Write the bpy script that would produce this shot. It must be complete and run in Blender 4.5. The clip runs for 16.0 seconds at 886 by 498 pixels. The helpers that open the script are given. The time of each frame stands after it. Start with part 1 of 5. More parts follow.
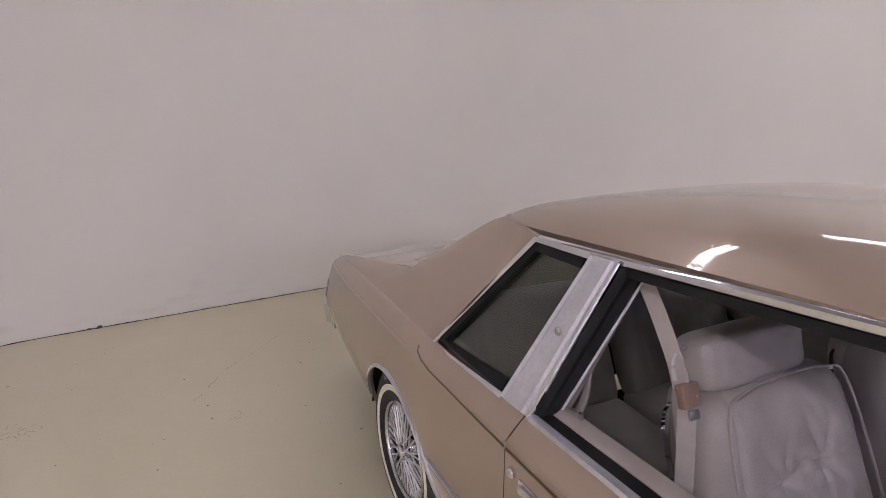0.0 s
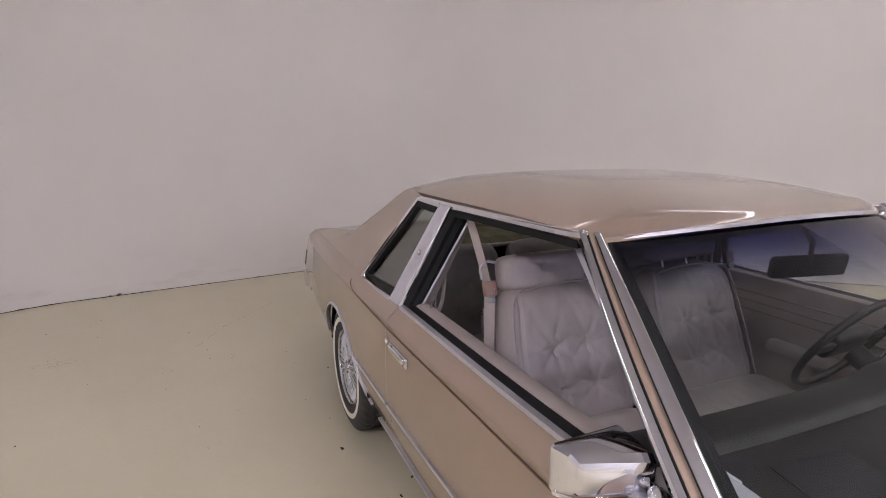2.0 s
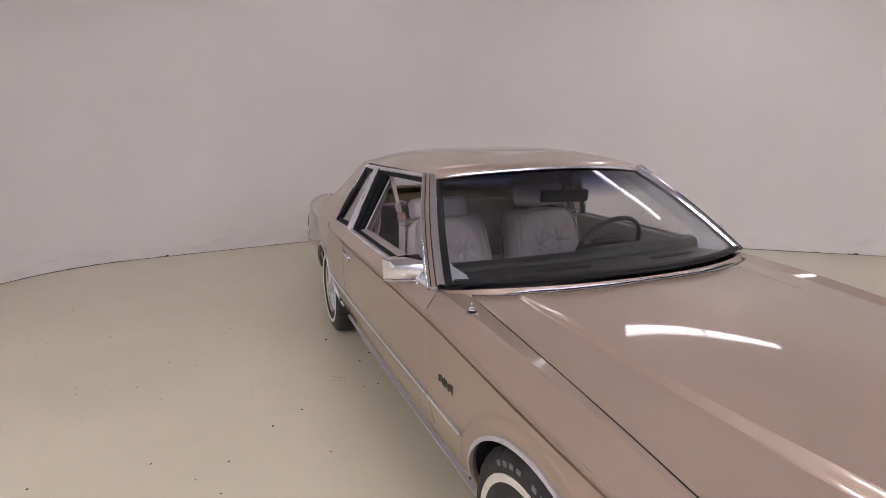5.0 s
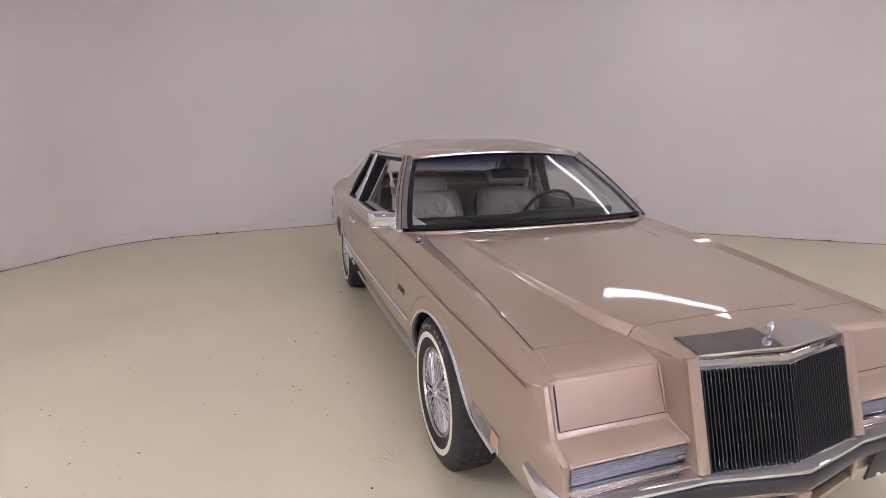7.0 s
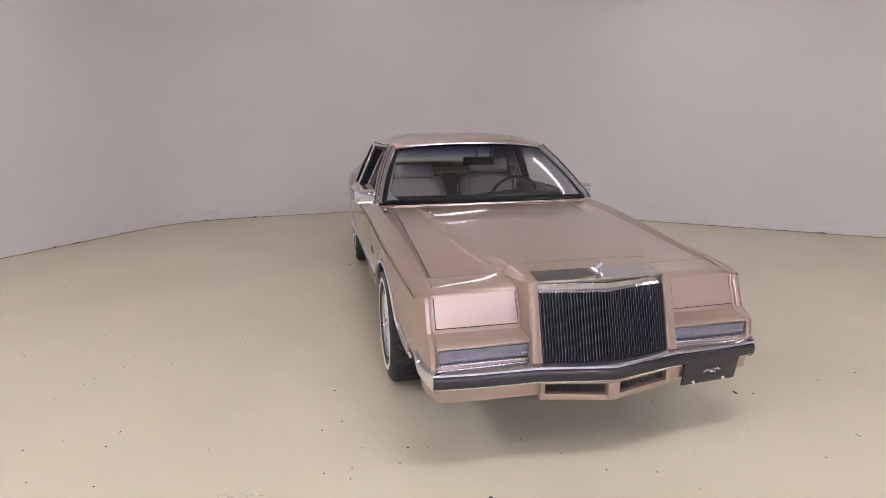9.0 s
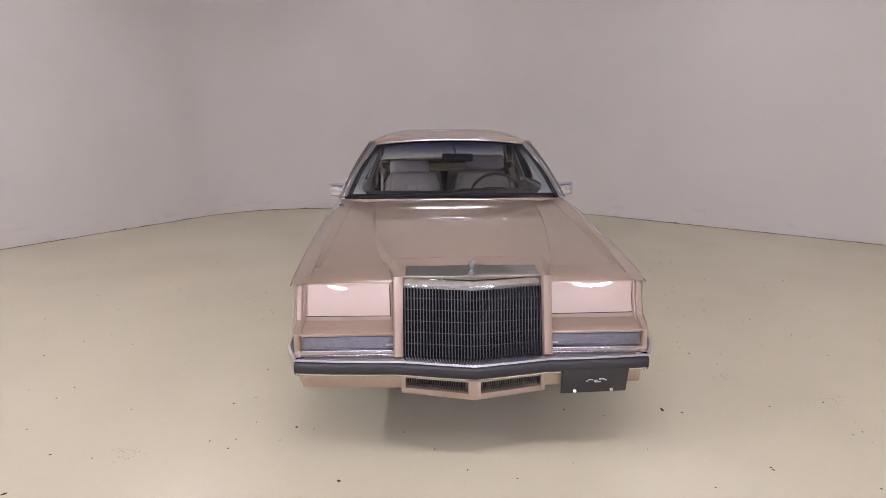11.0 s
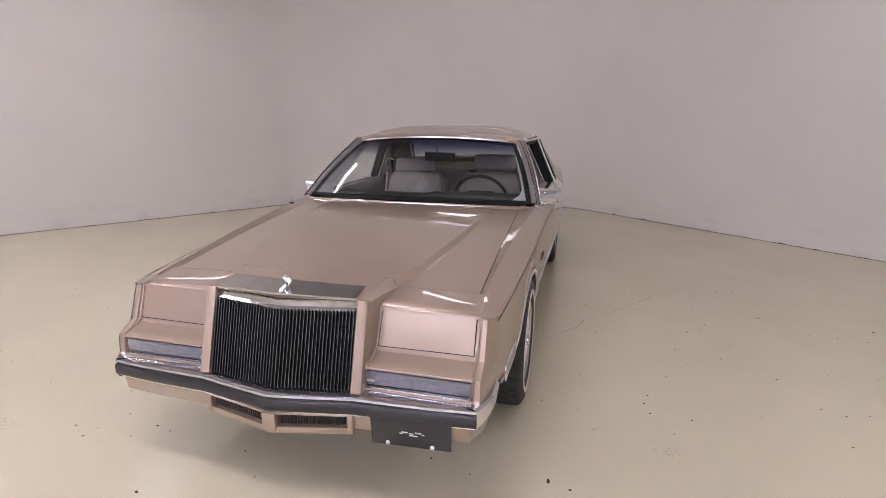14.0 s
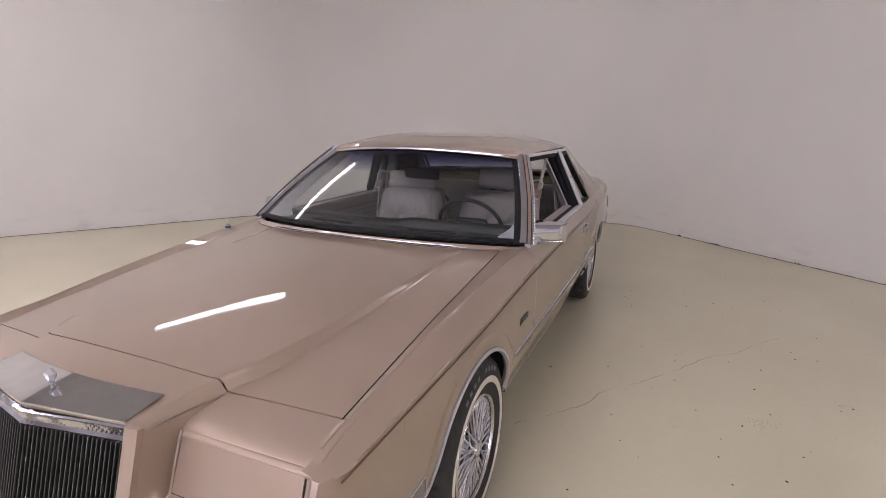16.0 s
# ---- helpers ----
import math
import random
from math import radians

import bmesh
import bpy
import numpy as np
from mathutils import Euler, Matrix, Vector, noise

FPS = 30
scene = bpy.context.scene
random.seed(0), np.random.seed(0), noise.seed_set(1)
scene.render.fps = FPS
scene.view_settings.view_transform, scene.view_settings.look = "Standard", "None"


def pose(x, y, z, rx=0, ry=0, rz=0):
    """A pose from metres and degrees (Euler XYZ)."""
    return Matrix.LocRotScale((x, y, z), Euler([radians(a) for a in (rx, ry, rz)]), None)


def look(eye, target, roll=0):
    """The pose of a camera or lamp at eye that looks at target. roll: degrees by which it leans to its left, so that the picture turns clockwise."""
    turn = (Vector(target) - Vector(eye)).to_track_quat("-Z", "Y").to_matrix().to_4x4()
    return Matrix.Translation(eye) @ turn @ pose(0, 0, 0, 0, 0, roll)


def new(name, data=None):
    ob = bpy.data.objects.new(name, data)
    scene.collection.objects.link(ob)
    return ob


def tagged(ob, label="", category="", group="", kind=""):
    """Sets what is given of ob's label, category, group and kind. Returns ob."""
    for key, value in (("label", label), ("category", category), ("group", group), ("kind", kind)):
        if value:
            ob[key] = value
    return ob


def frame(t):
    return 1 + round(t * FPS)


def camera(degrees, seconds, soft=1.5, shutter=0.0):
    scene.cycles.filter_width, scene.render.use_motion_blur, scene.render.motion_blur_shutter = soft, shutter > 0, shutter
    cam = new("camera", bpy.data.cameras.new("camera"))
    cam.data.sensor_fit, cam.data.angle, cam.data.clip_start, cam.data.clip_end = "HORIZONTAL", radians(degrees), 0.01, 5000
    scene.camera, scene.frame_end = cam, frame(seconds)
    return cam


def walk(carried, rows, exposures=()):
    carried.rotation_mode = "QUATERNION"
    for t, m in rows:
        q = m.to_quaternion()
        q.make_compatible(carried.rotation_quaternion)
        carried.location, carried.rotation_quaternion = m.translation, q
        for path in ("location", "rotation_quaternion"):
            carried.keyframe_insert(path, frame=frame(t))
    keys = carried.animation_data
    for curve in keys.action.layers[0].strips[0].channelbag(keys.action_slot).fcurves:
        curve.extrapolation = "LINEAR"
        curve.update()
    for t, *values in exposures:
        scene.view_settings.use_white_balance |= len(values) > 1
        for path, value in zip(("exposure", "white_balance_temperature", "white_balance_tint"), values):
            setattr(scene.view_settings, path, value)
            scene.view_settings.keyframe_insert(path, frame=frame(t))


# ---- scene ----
cam = camera(81.4, 16.0, soft=0.5)
PATH = [
    (0, (-1.489, -0.277, 1.563), (-0.643, 1.481, 1.121), -0.7),
    (0.5, (-1.464, -0.489, 1.556), (-0.629, 1.275, 1.119), -0.4),
    (1, (-1.461, -0.682, 1.541), (-0.628, 1.085, 1.115), -0.1),
    (1.5, (-1.471, -0.888, 1.537), (-0.652, 0.888, 1.116), 0.1),
    (2, (-1.459, -1.09, 1.524), (-0.642, 0.687, 1.102), 0.2),
    (2.5, (-1.437, -1.29, 1.511), (-0.635, 0.492, 1.086), 0.2),
    (3, (-1.461, -1.504, 1.526), (-0.663, 0.279, 1.097), 0.1),
    (3.5, (-1.473, -1.715, 1.526), (-0.681, 0.07, 1.094), -0.0),
    (4, (-1.474, -1.936, 1.512), (-0.707, -0.143, 1.07), -0.1),
    (6.5, (-1.484, -3.161, 1.477), (-0.824, -1.326, 1.032), -0.4),
    (7, (-1.449, -3.42, 1.462), (-0.85, -1.565, 1.012), -0.3),
    (7.5, (-1.452, -3.679, 1.462), (-0.934, -1.8, 1.017), -0.3),
    (8, (-1.432, -3.904, 1.448), (-0.929, -2.022, 0.993), -0.1),
    (8.5, (-1.314, -4.113, 1.445), (-0.833, -2.226, 0.987), -0.2),
    (11, (-0.191, -4.423, 1.436), (-0.131, -2.48, 0.966), -0.2),
    (11.5, (0.078, -4.473, 1.44), (0.054, -2.529, 0.974), -0.3),
    (12, (0.324, -4.476, 1.437), (0.214, -2.536, 0.964), 0.0),
    (12.5, (0.561, -4.404, 1.439), (0.369, -2.471, 0.966), 0.0),
    (13, (0.8, -4.328, 1.451), (0.488, -2.411, 0.974), 0.2),
    (13.5, (0.954, -4.169, 1.449), (0.524, -2.277, 0.965), 0.3),
    (14, (1.048, -3.946, 1.442), (0.558, -2.069, 0.955), 0.3),
    (14.5, (1.16, -3.712, 1.445), (0.59, -1.857, 0.963), 0.4),
    (15, (1.233, -3.478, 1.445), (0.575, -1.65, 0.971), 0.3),
    (15.5, (1.27, -3.216, 1.457), (0.558, -1.408, 0.984), 0.5),
    (16, (1.362, -2.979, 1.489), (0.602, -1.196, 0.999), 0.8),
]
walk(cam, [(t, look(eye, target, roll)) for t, eye, target, roll in PATH], [(0.0, 0.11), (3.0, 0.10), (7.0, 0.04), (11.5, -0.03), (16.0, 0.03)])

# ---- world and exposure ----
world = bpy.data.worlds.new("world")
scene.world = world
world.use_nodes = True
world.node_tree.nodes["Background"].inputs[0].default_value = (0.5, 0.5, 0.52, 1)
world.node_tree.nodes["Background"].inputs[1].default_value = 0.05
TUBE_POWER = 84.0


# ---- materials ----
def material(name, colour, rough=0.5, metal=0.0, coat=0.0, vary=0.06, scale=6.0, bump=0.0, bump_scale=120.0, fine=0.0, spec=0.5, coat_rough=0.03):
    m = bpy.data.materials.new(name)
    m.use_nodes = True
    nt = m.node_tree
    b = nt.nodes["Principled BSDF"]
    b.inputs["Roughness"].default_value = rough
    b.inputs["Metallic"].default_value = metal
    b.inputs["Coat Weight"].default_value = coat
    b.inputs["Coat Roughness"].default_value = coat_rough
    b.inputs["Specular IOR Level"].default_value = spec
    tc = nt.nodes.new("ShaderNodeTexCoord")
    n = nt.nodes.new("ShaderNodeTexNoise")
    n.inputs["Scale"].default_value, n.inputs["Detail"].default_value = scale, 5
    nt.links.new(tc.outputs["Object"], n.inputs["Vector"])
    r = nt.nodes.new("ShaderNodeMapRange")
    r.inputs["From Min"].default_value, r.inputs["From Max"].default_value = 0.3, 0.7
    r.inputs["To Min"].default_value, r.inputs["To Max"].default_value = 1 - vary, 1 + vary
    nt.links.new(n.outputs["Fac"], r.inputs["Value"])
    value = r.outputs["Result"]
    n2 = nt.nodes.new("ShaderNodeTexNoise")
    n2.inputs["Scale"].default_value, n2.inputs["Detail"].default_value = bump_scale, 4
    nt.links.new(tc.outputs["Object"], n2.inputs["Vector"])
    if fine:
        r2 = nt.nodes.new("ShaderNodeMapRange")
        r2.inputs["From Min"].default_value, r2.inputs["From Max"].default_value = 0.3, 0.7
        r2.inputs["To Min"].default_value, r2.inputs["To Max"].default_value = 1 - fine, 1 + fine
        nt.links.new(n2.outputs["Fac"], r2.inputs["Value"])
        mm = nt.nodes.new("ShaderNodeMath")
        mm.operation = "MULTIPLY"
        nt.links.new(value, mm.inputs[0])
        nt.links.new(r2.outputs["Result"], mm.inputs[1])
        value = mm.outputs[0]
    mul = nt.nodes.new("ShaderNodeVectorMath")
    mul.operation = "SCALE"
    mul.inputs[0].default_value = colour
    nt.links.new(value, mul.inputs["Scale"])
    nt.links.new(mul.outputs[0], b.inputs["Base Color"])
    if bump:
        bp = nt.nodes.new("ShaderNodeBump")
        bp.inputs["Strength"].default_value, bp.inputs["Distance"].default_value = bump, 0.004
        nt.links.new(n2.outputs["Fac"], bp.inputs["Height"])
        nt.links.new(bp.outputs["Normal"], b.inputs["Normal"])
    return m


def glass(name, tint, gloss=1.0, band=None):
    """Thin glass: sees through, with a mirror sheen. band: (low z, high z, colour) of a tinted shade band."""
    m = bpy.data.materials.new(name)
    m.use_nodes = True
    nt = m.node_tree
    nt.nodes.clear()
    out = nt.nodes.new("ShaderNodeOutputMaterial")
    mix = nt.nodes.new("ShaderNodeMixShader")
    tr = nt.nodes.new("ShaderNodeBsdfTransparent")
    gl = nt.nodes.new("ShaderNodeBsdfGlossy")
    gl.inputs["Roughness"].default_value = 0.015
    fr = nt.nodes.new("ShaderNodeLayerWeight")
    fr.inputs["Blend"].default_value = 0.5
    pw = nt.nodes.new("ShaderNodeMath")
    pw.operation, pw.inputs[1].default_value = "POWER", 4.0
    k = nt.nodes.new("ShaderNodeMath")
    k.operation, k.inputs[1].default_value, k.inputs[2].default_value, k.use_clamp = "MULTIPLY_ADD", 0.5 * gloss, 0.022 * gloss, True
    nt.links.new(fr.outputs["Facing"], pw.inputs[0])
    nt.links.new(pw.outputs[0], k.inputs[0])
    nt.links.new(k.outputs[0], mix.inputs[0])
    nt.links.new(tr.outputs[0], mix.inputs[1])
    nt.links.new(gl.outputs[0], mix.inputs[2])
    nt.links.new(mix.outputs[0], out.inputs[0])
    tr.inputs[0].default_value = (*tint, 1)
    if band:
        tc = nt.nodes.new("ShaderNodeTexCoord")
        sp = nt.nodes.new("ShaderNodeSeparateXYZ")
        r = nt.nodes.new("ShaderNodeMapRange")
        r.inputs["From Min"].default_value, r.inputs["From Max"].default_value = band[0], band[1]
        cm = nt.nodes.new("ShaderNodeMix")
        cm.data_type = "RGBA"
        cm.inputs[6].default_value, cm.inputs[7].default_value = (*tint, 1), (*band[2], 1)
        nt.links.new(tc.outputs["Object"], sp.inputs[0])
        nt.links.new(sp.outputs["Z"], r.inputs["Value"])
        nt.links.new(r.outputs[0], cm.inputs[0])
        nt.links.new(cm.outputs[2], tr.inputs[0])
    return m


def glowing(name, colour, power):
    m = bpy.data.materials.new(name)
    m.use_nodes = True
    b = m.node_tree.nodes["Principled BSDF"]
    b.inputs["Base Color"].default_value = (*colour, 1)
    b.inputs["Emission Color"].default_value = (*colour, 1)
    b.inputs["Emission Strength"].default_value = power
    return m


PAINT = material("tan_metallic_paint", (0.352, 0.258, 0.200), 0.40, 0.38, 1.0, 0.03, 3.0, 0.0, 900.0, 0.05)
PAINT.node_tree.nodes["Principled BSDF"].inputs["Coat IOR"].default_value = 1.65
PINSTRIPE = material("brown_pinstripe", (0.11, 0.06, 0.038), 0.5)
CHROME = material("chrome", (0.74, 0.74, 0.79), 0.06, 1.0, vary=0.03, scale=20)
BRUSHED = material("brushed_metal", (0.66, 0.64, 0.64), 0.26, 1.0, vary=0.06, scale=30, fine=0.05)
DULL = material("dull_metal", (0.34, 0.34, 0.35), 0.4, 0.8, vary=0.15, scale=40)
RUBBER = material("black_rubber", (0.010, 0.010, 0.011), 0.6, vary=0.15, scale=25, bump=0.15, spec=0.2)
BUMPER_RUBBER = material("bumper_rubber", (0.020, 0.018, 0.022), 0.35, vary=0.1, scale=14)
TYRE = material("tyre_rubber", (0.022, 0.021, 0.021), 0.7, vary=0.2, scale=30, bump=0.3, bump_scale=200)
WHITEWALL = material("whitewall", (0.72, 0.68, 0.60), 0.6, vary=0.06, scale=30)
BLACK = material("black_void", (0.006, 0.006, 0.006), 0.8)
GRILLE = material("black_grille", (0.008, 0.008, 0.009), 0.6, 0.0, vary=0.1, spec=0.1)
SPOKE = material("spoke_metal", (0.62, 0.61, 0.64), 0.32, 0.55, vary=0.08, scale=30)
BADGE = material("dark_badge_metal", (0.07, 0.065, 0.065), 0.35, 0.7)
DISH = material("dark_wheel_dish", (0.035, 0.035, 0.038), 0.5, 0.0, vary=0.15, scale=40)
FRONT_WALL = material("pale_front_wall", (0.77, 0.765, 0.80), 0.8, vary=0.05, scale=1.0)
BAR = material("grille_bar_metal", (0.12, 0.12, 0.13), 0.4, 1.0, vary=0.1, scale=40)
LEATHER = material("grey_leather", (0.40, 0.345, 0.335), 0.36, vary=0.08, scale=9, bump=0.25, bump_scale=260, fine=0.04)
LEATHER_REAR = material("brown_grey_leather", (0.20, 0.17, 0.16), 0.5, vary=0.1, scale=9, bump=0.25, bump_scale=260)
TRIM = material("grey_brown_vinyl", (0.36, 0.305, 0.285), 0.5, vary=0.08, scale=12, bump=0.2, bump_scale=300)
DASH = material("dark_brown_vinyl", (0.028, 0.025, 0.026), 0.42, vary=0.12, scale=10, bump=0.25, bump_scale=250)
CARPET = material("brown_carpet", (0.075, 0.06, 0.05), 0.95, vary=0.2, scale=30, bump=0.6, bump_scale=400)
HEADLINER = material("headliner_cloth", (0.26, 0.23, 0.21), 0.9, vary=0.06, scale=10, bump=0.3, bump_scale=400)
BELT = material("belt_webbing", (0.42, 0.36, 0.345), 0.7, vary=0.05, scale=40, bump=0.3, bump_scale=500)
GUIDE = material("pale_grey_plastic", (0.50, 0.47, 0.49), 0.4)
BUCKLE = material("brown_buckle_plastic", (0.30, 0.19, 0.15), 0.4)
SHELF = material("olive_shelf_felt", (0.13, 0.115, 0.06), 0.95, vary=0.25, scale=18, bump=0.5, bump_scale=300)
CAP = material("cap_chrome", (0.66, 0.65, 0.66), 0.07, 1.0, vary=0.06, scale=20)
SLAT = material("dark_vent_slat", (0.10, 0.09, 0.085), 0.5, 0.5, vary=0.1, scale=40)
LENS = material("lamp_lens", (0.17, 0.17, 0.21), 0.22, 0.3, 1.0, 0.12, 40.0, 0.5, 160.0)
AMBER = material("amber_lens", (0.50, 0.25, 0.17), 0.25, 0.0, 1.0, 0.1, 40.0)
RED = material("red_lens", (0.07, 0.012, 0.012), 0.25, 0.0, 1.0, 0.1, 40.0)
PLATE = material("black_plate", (0.022, 0.02, 0.022), 0.42, vary=0.2, scale=12)
MARK = material("white_marks", (0.75, 0.75, 0.78), 0.5)
WORN_MARK = material("worn_tyre_marks", (0.16, 0.16, 0.165), 0.7)
CRYSTAL = material("crystal", (0.66, 0.66, 0.70), 0.05, 0.7, 1.0)
MIRROR_GLASS = material("mirror_glass", (0.85, 0.86, 0.87), 0.01, 1.0, vary=0.0)
SCREEN_GLASS = glass("tinted_windshield", (0.88, 0.90, 0.90), 1.5, (1.195, 1.290, (0.11, 0.125, 0.33)))
REAR_GLASS = glass("pale_rear_glass", (0.93, 0.95, 0.955), 0.8)
QUARTER_GLASS = glass("grey_quarter_glass", (0.70, 0.74, 0.71), 2.6)
# pale bluish base colour carries the cool reflected light on posts and mouldings
POST_METAL = material("cool_sheen_metal", (0.62, 0.61, 0.67), 0.28, 0.65, vary=0.06, scale=30, fine=0.05)
POST_TRIM = material("pale_post_trim", (0.60, 0.58, 0.62), 0.5, vary=0.04, scale=12)
WAVY_CHROME = material("wavy_chrome", (0.50, 0.49, 0.53), 0.09, 1.0, vary=0.12, scale=30, bump=0.8, bump_scale=18)
TUBE = glowing("fluorescent_tube", (1.0, 0.96, 1.025), TUBE_POWER * 0.46)
TUBE_WALL_FILL = glowing("wall_fill_tube", (1.0, 0.96, 1.025), TUBE_POWER * 0.15)
TUBE_STRONG = glowing("stronger_fluorescent_tube", (1.0, 0.96, 1.03), TUBE_POWER * 1.12)
# low power and warm tint only balance the added light at +x
TUBE_WARM_FILL = glowing("warm_fill_tube", (1.0, 0.94, 0.90), TUBE_POWER * 0.36)
TUBE_COOL = glowing("cool_fluorescent_tube", (0.98, 0.94, 1.14), TUBE_POWER * 1.2)
TUBE_DIM = glowing("weaker_fluorescent_tube", (1.0, 0.96, 1.025), TUBE_POWER * 0.10)
TUBE_FAINT = glowing("faint_fluorescent_tube", (1.0, 0.96, 1.025), TUBE_POWER * 0.06)
FIXTURE = material("white_enamel", (0.8, 0.8, 0.79), 0.35)
CEILING = material("ceiling_paint", (0.44, 0.43, 0.46), 0.85, vary=0.03, scale=1.5)
CHIP = material("dark_debris", (0.035, 0.03, 0.026), 0.85, vary=0.3, scale=50)
STAIN = material("grey_stain", (0.33, 0.29, 0.215), 0.6, vary=0.2, scale=40)
JOINT = material("dirty_joint", (0.06, 0.048, 0.04), 0.9, vary=0.5, scale=14)


def wall_paint():
    m = material("wall_paint", (0.65, 0.615, 0.582), 0.75, vary=0.02, scale=0.9, bump=0.12, bump_scale=60)
    nt = m.node_tree
    b = nt.nodes["Principled BSDF"]
    old = b.inputs["Base Color"].links[0].from_socket
    tc = nt.nodes.new("ShaderNodeTexCoord")
    mp = nt.nodes.new("ShaderNodeMapping")
    mp.inputs["Scale"].default_value = (1.6, 1.6, 5.0)
    n = nt.nodes.new("ShaderNodeTexNoise")
    n.inputs["Scale"].default_value, n.inputs["Detail"].default_value = 2.2, 7
    sp = nt.nodes.new("ShaderNodeSeparateXYZ")
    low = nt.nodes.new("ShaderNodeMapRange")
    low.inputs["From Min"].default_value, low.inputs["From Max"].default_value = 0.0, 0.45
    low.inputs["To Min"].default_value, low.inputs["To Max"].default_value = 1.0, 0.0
    r = nt.nodes.new("ShaderNodeMapRange")
    r.inputs["From Min"].default_value, r.inputs["From Max"].default_value = 0.55, 0.75
    k = nt.nodes.new("ShaderNodeMath")
    k.operation = "MULTIPLY"
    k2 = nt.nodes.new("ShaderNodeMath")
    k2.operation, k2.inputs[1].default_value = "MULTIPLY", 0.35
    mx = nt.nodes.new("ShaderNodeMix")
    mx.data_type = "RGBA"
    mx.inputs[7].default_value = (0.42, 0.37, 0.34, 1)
    nt.links.new(tc.outputs["Object"], mp.inputs["Vector"])
    nt.links.new(mp.outputs[0], n.inputs["Vector"])
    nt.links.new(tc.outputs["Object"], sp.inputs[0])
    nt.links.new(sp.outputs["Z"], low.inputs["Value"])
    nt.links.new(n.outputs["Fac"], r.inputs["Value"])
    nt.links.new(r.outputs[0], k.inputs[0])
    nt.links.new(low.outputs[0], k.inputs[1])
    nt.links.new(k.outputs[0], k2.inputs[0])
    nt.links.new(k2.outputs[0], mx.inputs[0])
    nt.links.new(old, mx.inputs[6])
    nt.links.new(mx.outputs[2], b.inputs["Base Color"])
    return m


def floor_paint():
    m = material("floor_paint", (0.62, 0.562, 0.418), 0.32, vary=0.045, scale=0.9, bump=0.10, bump_scale=35, fine=0.012)
    nt = m.node_tree
    b = nt.nodes["Principled BSDF"]
    tc = nt.nodes.new("ShaderNodeTexCoord")
    old = b.inputs["Base Color"].links[0].from_socket
    n = nt.nodes.new("ShaderNodeTexNoise")
    n.inputs["Scale"].default_value, n.inputs["Detail"].default_value = 1.7, 9
    r = nt.nodes.new("ShaderNodeMapRange")
    r.inputs["From Min"].default_value, r.inputs["From Max"].default_value = 0.6, 0.78
    r.inputs["To Max"].default_value = 0.10
    mx = nt.nodes.new("ShaderNodeMix")
    mx.data_type = "RGBA"
    mx.inputs[7].default_value = (0.46, 0.41, 0.30, 1)
    rr = nt.nodes.new("ShaderNodeMapRange")
    rr.inputs["To Min"].default_value, rr.inputs["To Max"].default_value = 0.17, 0.23
    nt.links.new(tc.outputs["Object"], n.inputs["Vector"])
    nt.links.new(n.outputs["Fac"], r.inputs["Value"])
    nt.links.new(n.outputs["Fac"], rr.inputs["Value"])
    nt.links.new(r.outputs[0], mx.inputs[0])
    nt.links.new(old, mx.inputs[6])
    nt.links.new(mx.outputs[2], b.inputs["Base Color"])
    nt.links.new(rr.outputs[0], b.inputs["Roughness"])
    return m


WALL = wall_paint()
FLOOR = floor_paint()


# ---- building helpers ----
def part(name, bm, material, parent=None, label="", sharp=35):
    """One mesh object from a bmesh, under its thing."""
    me = bpy.data.meshes.new(name)
    bm.to_mesh(me)
    bm.free()
    me.materials.append(material)
    me.shade_smooth()
    me.set_sharp_from_angle(angle=radians(sharp))
    ob = new(name, me)
    if parent is not None:
        ob.parent = parent
    if label:
        tagged(ob, label)
    return ob


def thing(name, label, category, group="", kind=""):
    return tagged(new(name), label, category, group, kind)


def curve(*pts):
    """A smooth function through (a, b) pairs (monotone cubic)."""
    xs, ys = np.array([p[0] for p in pts], float), np.array([p[1] for p in pts], float)
    d = np.diff(ys) / np.diff(xs)
    m = np.zeros(len(xs))
    m[0], m[-1] = d[0], d[-1]
    for i in range(1, len(xs) - 1):
        m[i] = 0 if d[i - 1] * d[i] <= 0 else 2 * d[i - 1] * d[i] / (d[i - 1] + d[i])

    def f(x):
        x = min(max(x, xs[0]), xs[-1])
        i = int(min(max(np.searchsorted(xs, x) - 1, 0), len(xs) - 2))
        h = xs[i + 1] - xs[i]
        u = (x - xs[i]) / h
        return float(ys[i] * (1 + 2 * u) * (1 - u) ** 2 + m[i] * h * u * (1 - u) ** 2 + ys[i + 1] * u * u * (3 - 2 * u) + m[i + 1] * h * u * u * (u - 1))
    return f


def line(*pts):
    xs, ys = [p[0] for p in pts], [p[1] for p in pts]
    return lambda x: float(np.interp(x, xs, ys))


def steps(a, b, n):
    return [a + (b - a) * i / n for i in range(n + 1)]


def sheet(rows, flip=False, bm=None, close=False):
    bm = bm or bmesh.new()
    v = [[bm.verts.new(p) for p in r] for r in rows]
    n = len(rows[0])
    for i in range(len(rows) - 1):
        for j in range(n if close else n - 1):
            q = [v[i][j], v[i][(j + 1) % n], v[i + 1][(j + 1) % n], v[i + 1][j]]
            try:
                bm.faces.new(q[::-1] if flip else q)
            except ValueError:
                pass
    return bm


def tidy(bm, dist=0.0004):
    bmesh.ops.remove_doubles(bm, verts=bm.verts, dist=dist)
    bmesh.ops.recalc_face_normals(bm, faces=bm.faces)
    return bm


def thick(bm, t):
    """Gives a sheet a thickness."""
    bmesh.ops.recalc_face_normals(bm, faces=bm.faces)
    bmesh.ops.solidify(bm, geom=bm.faces[:], thickness=t)
    return bm


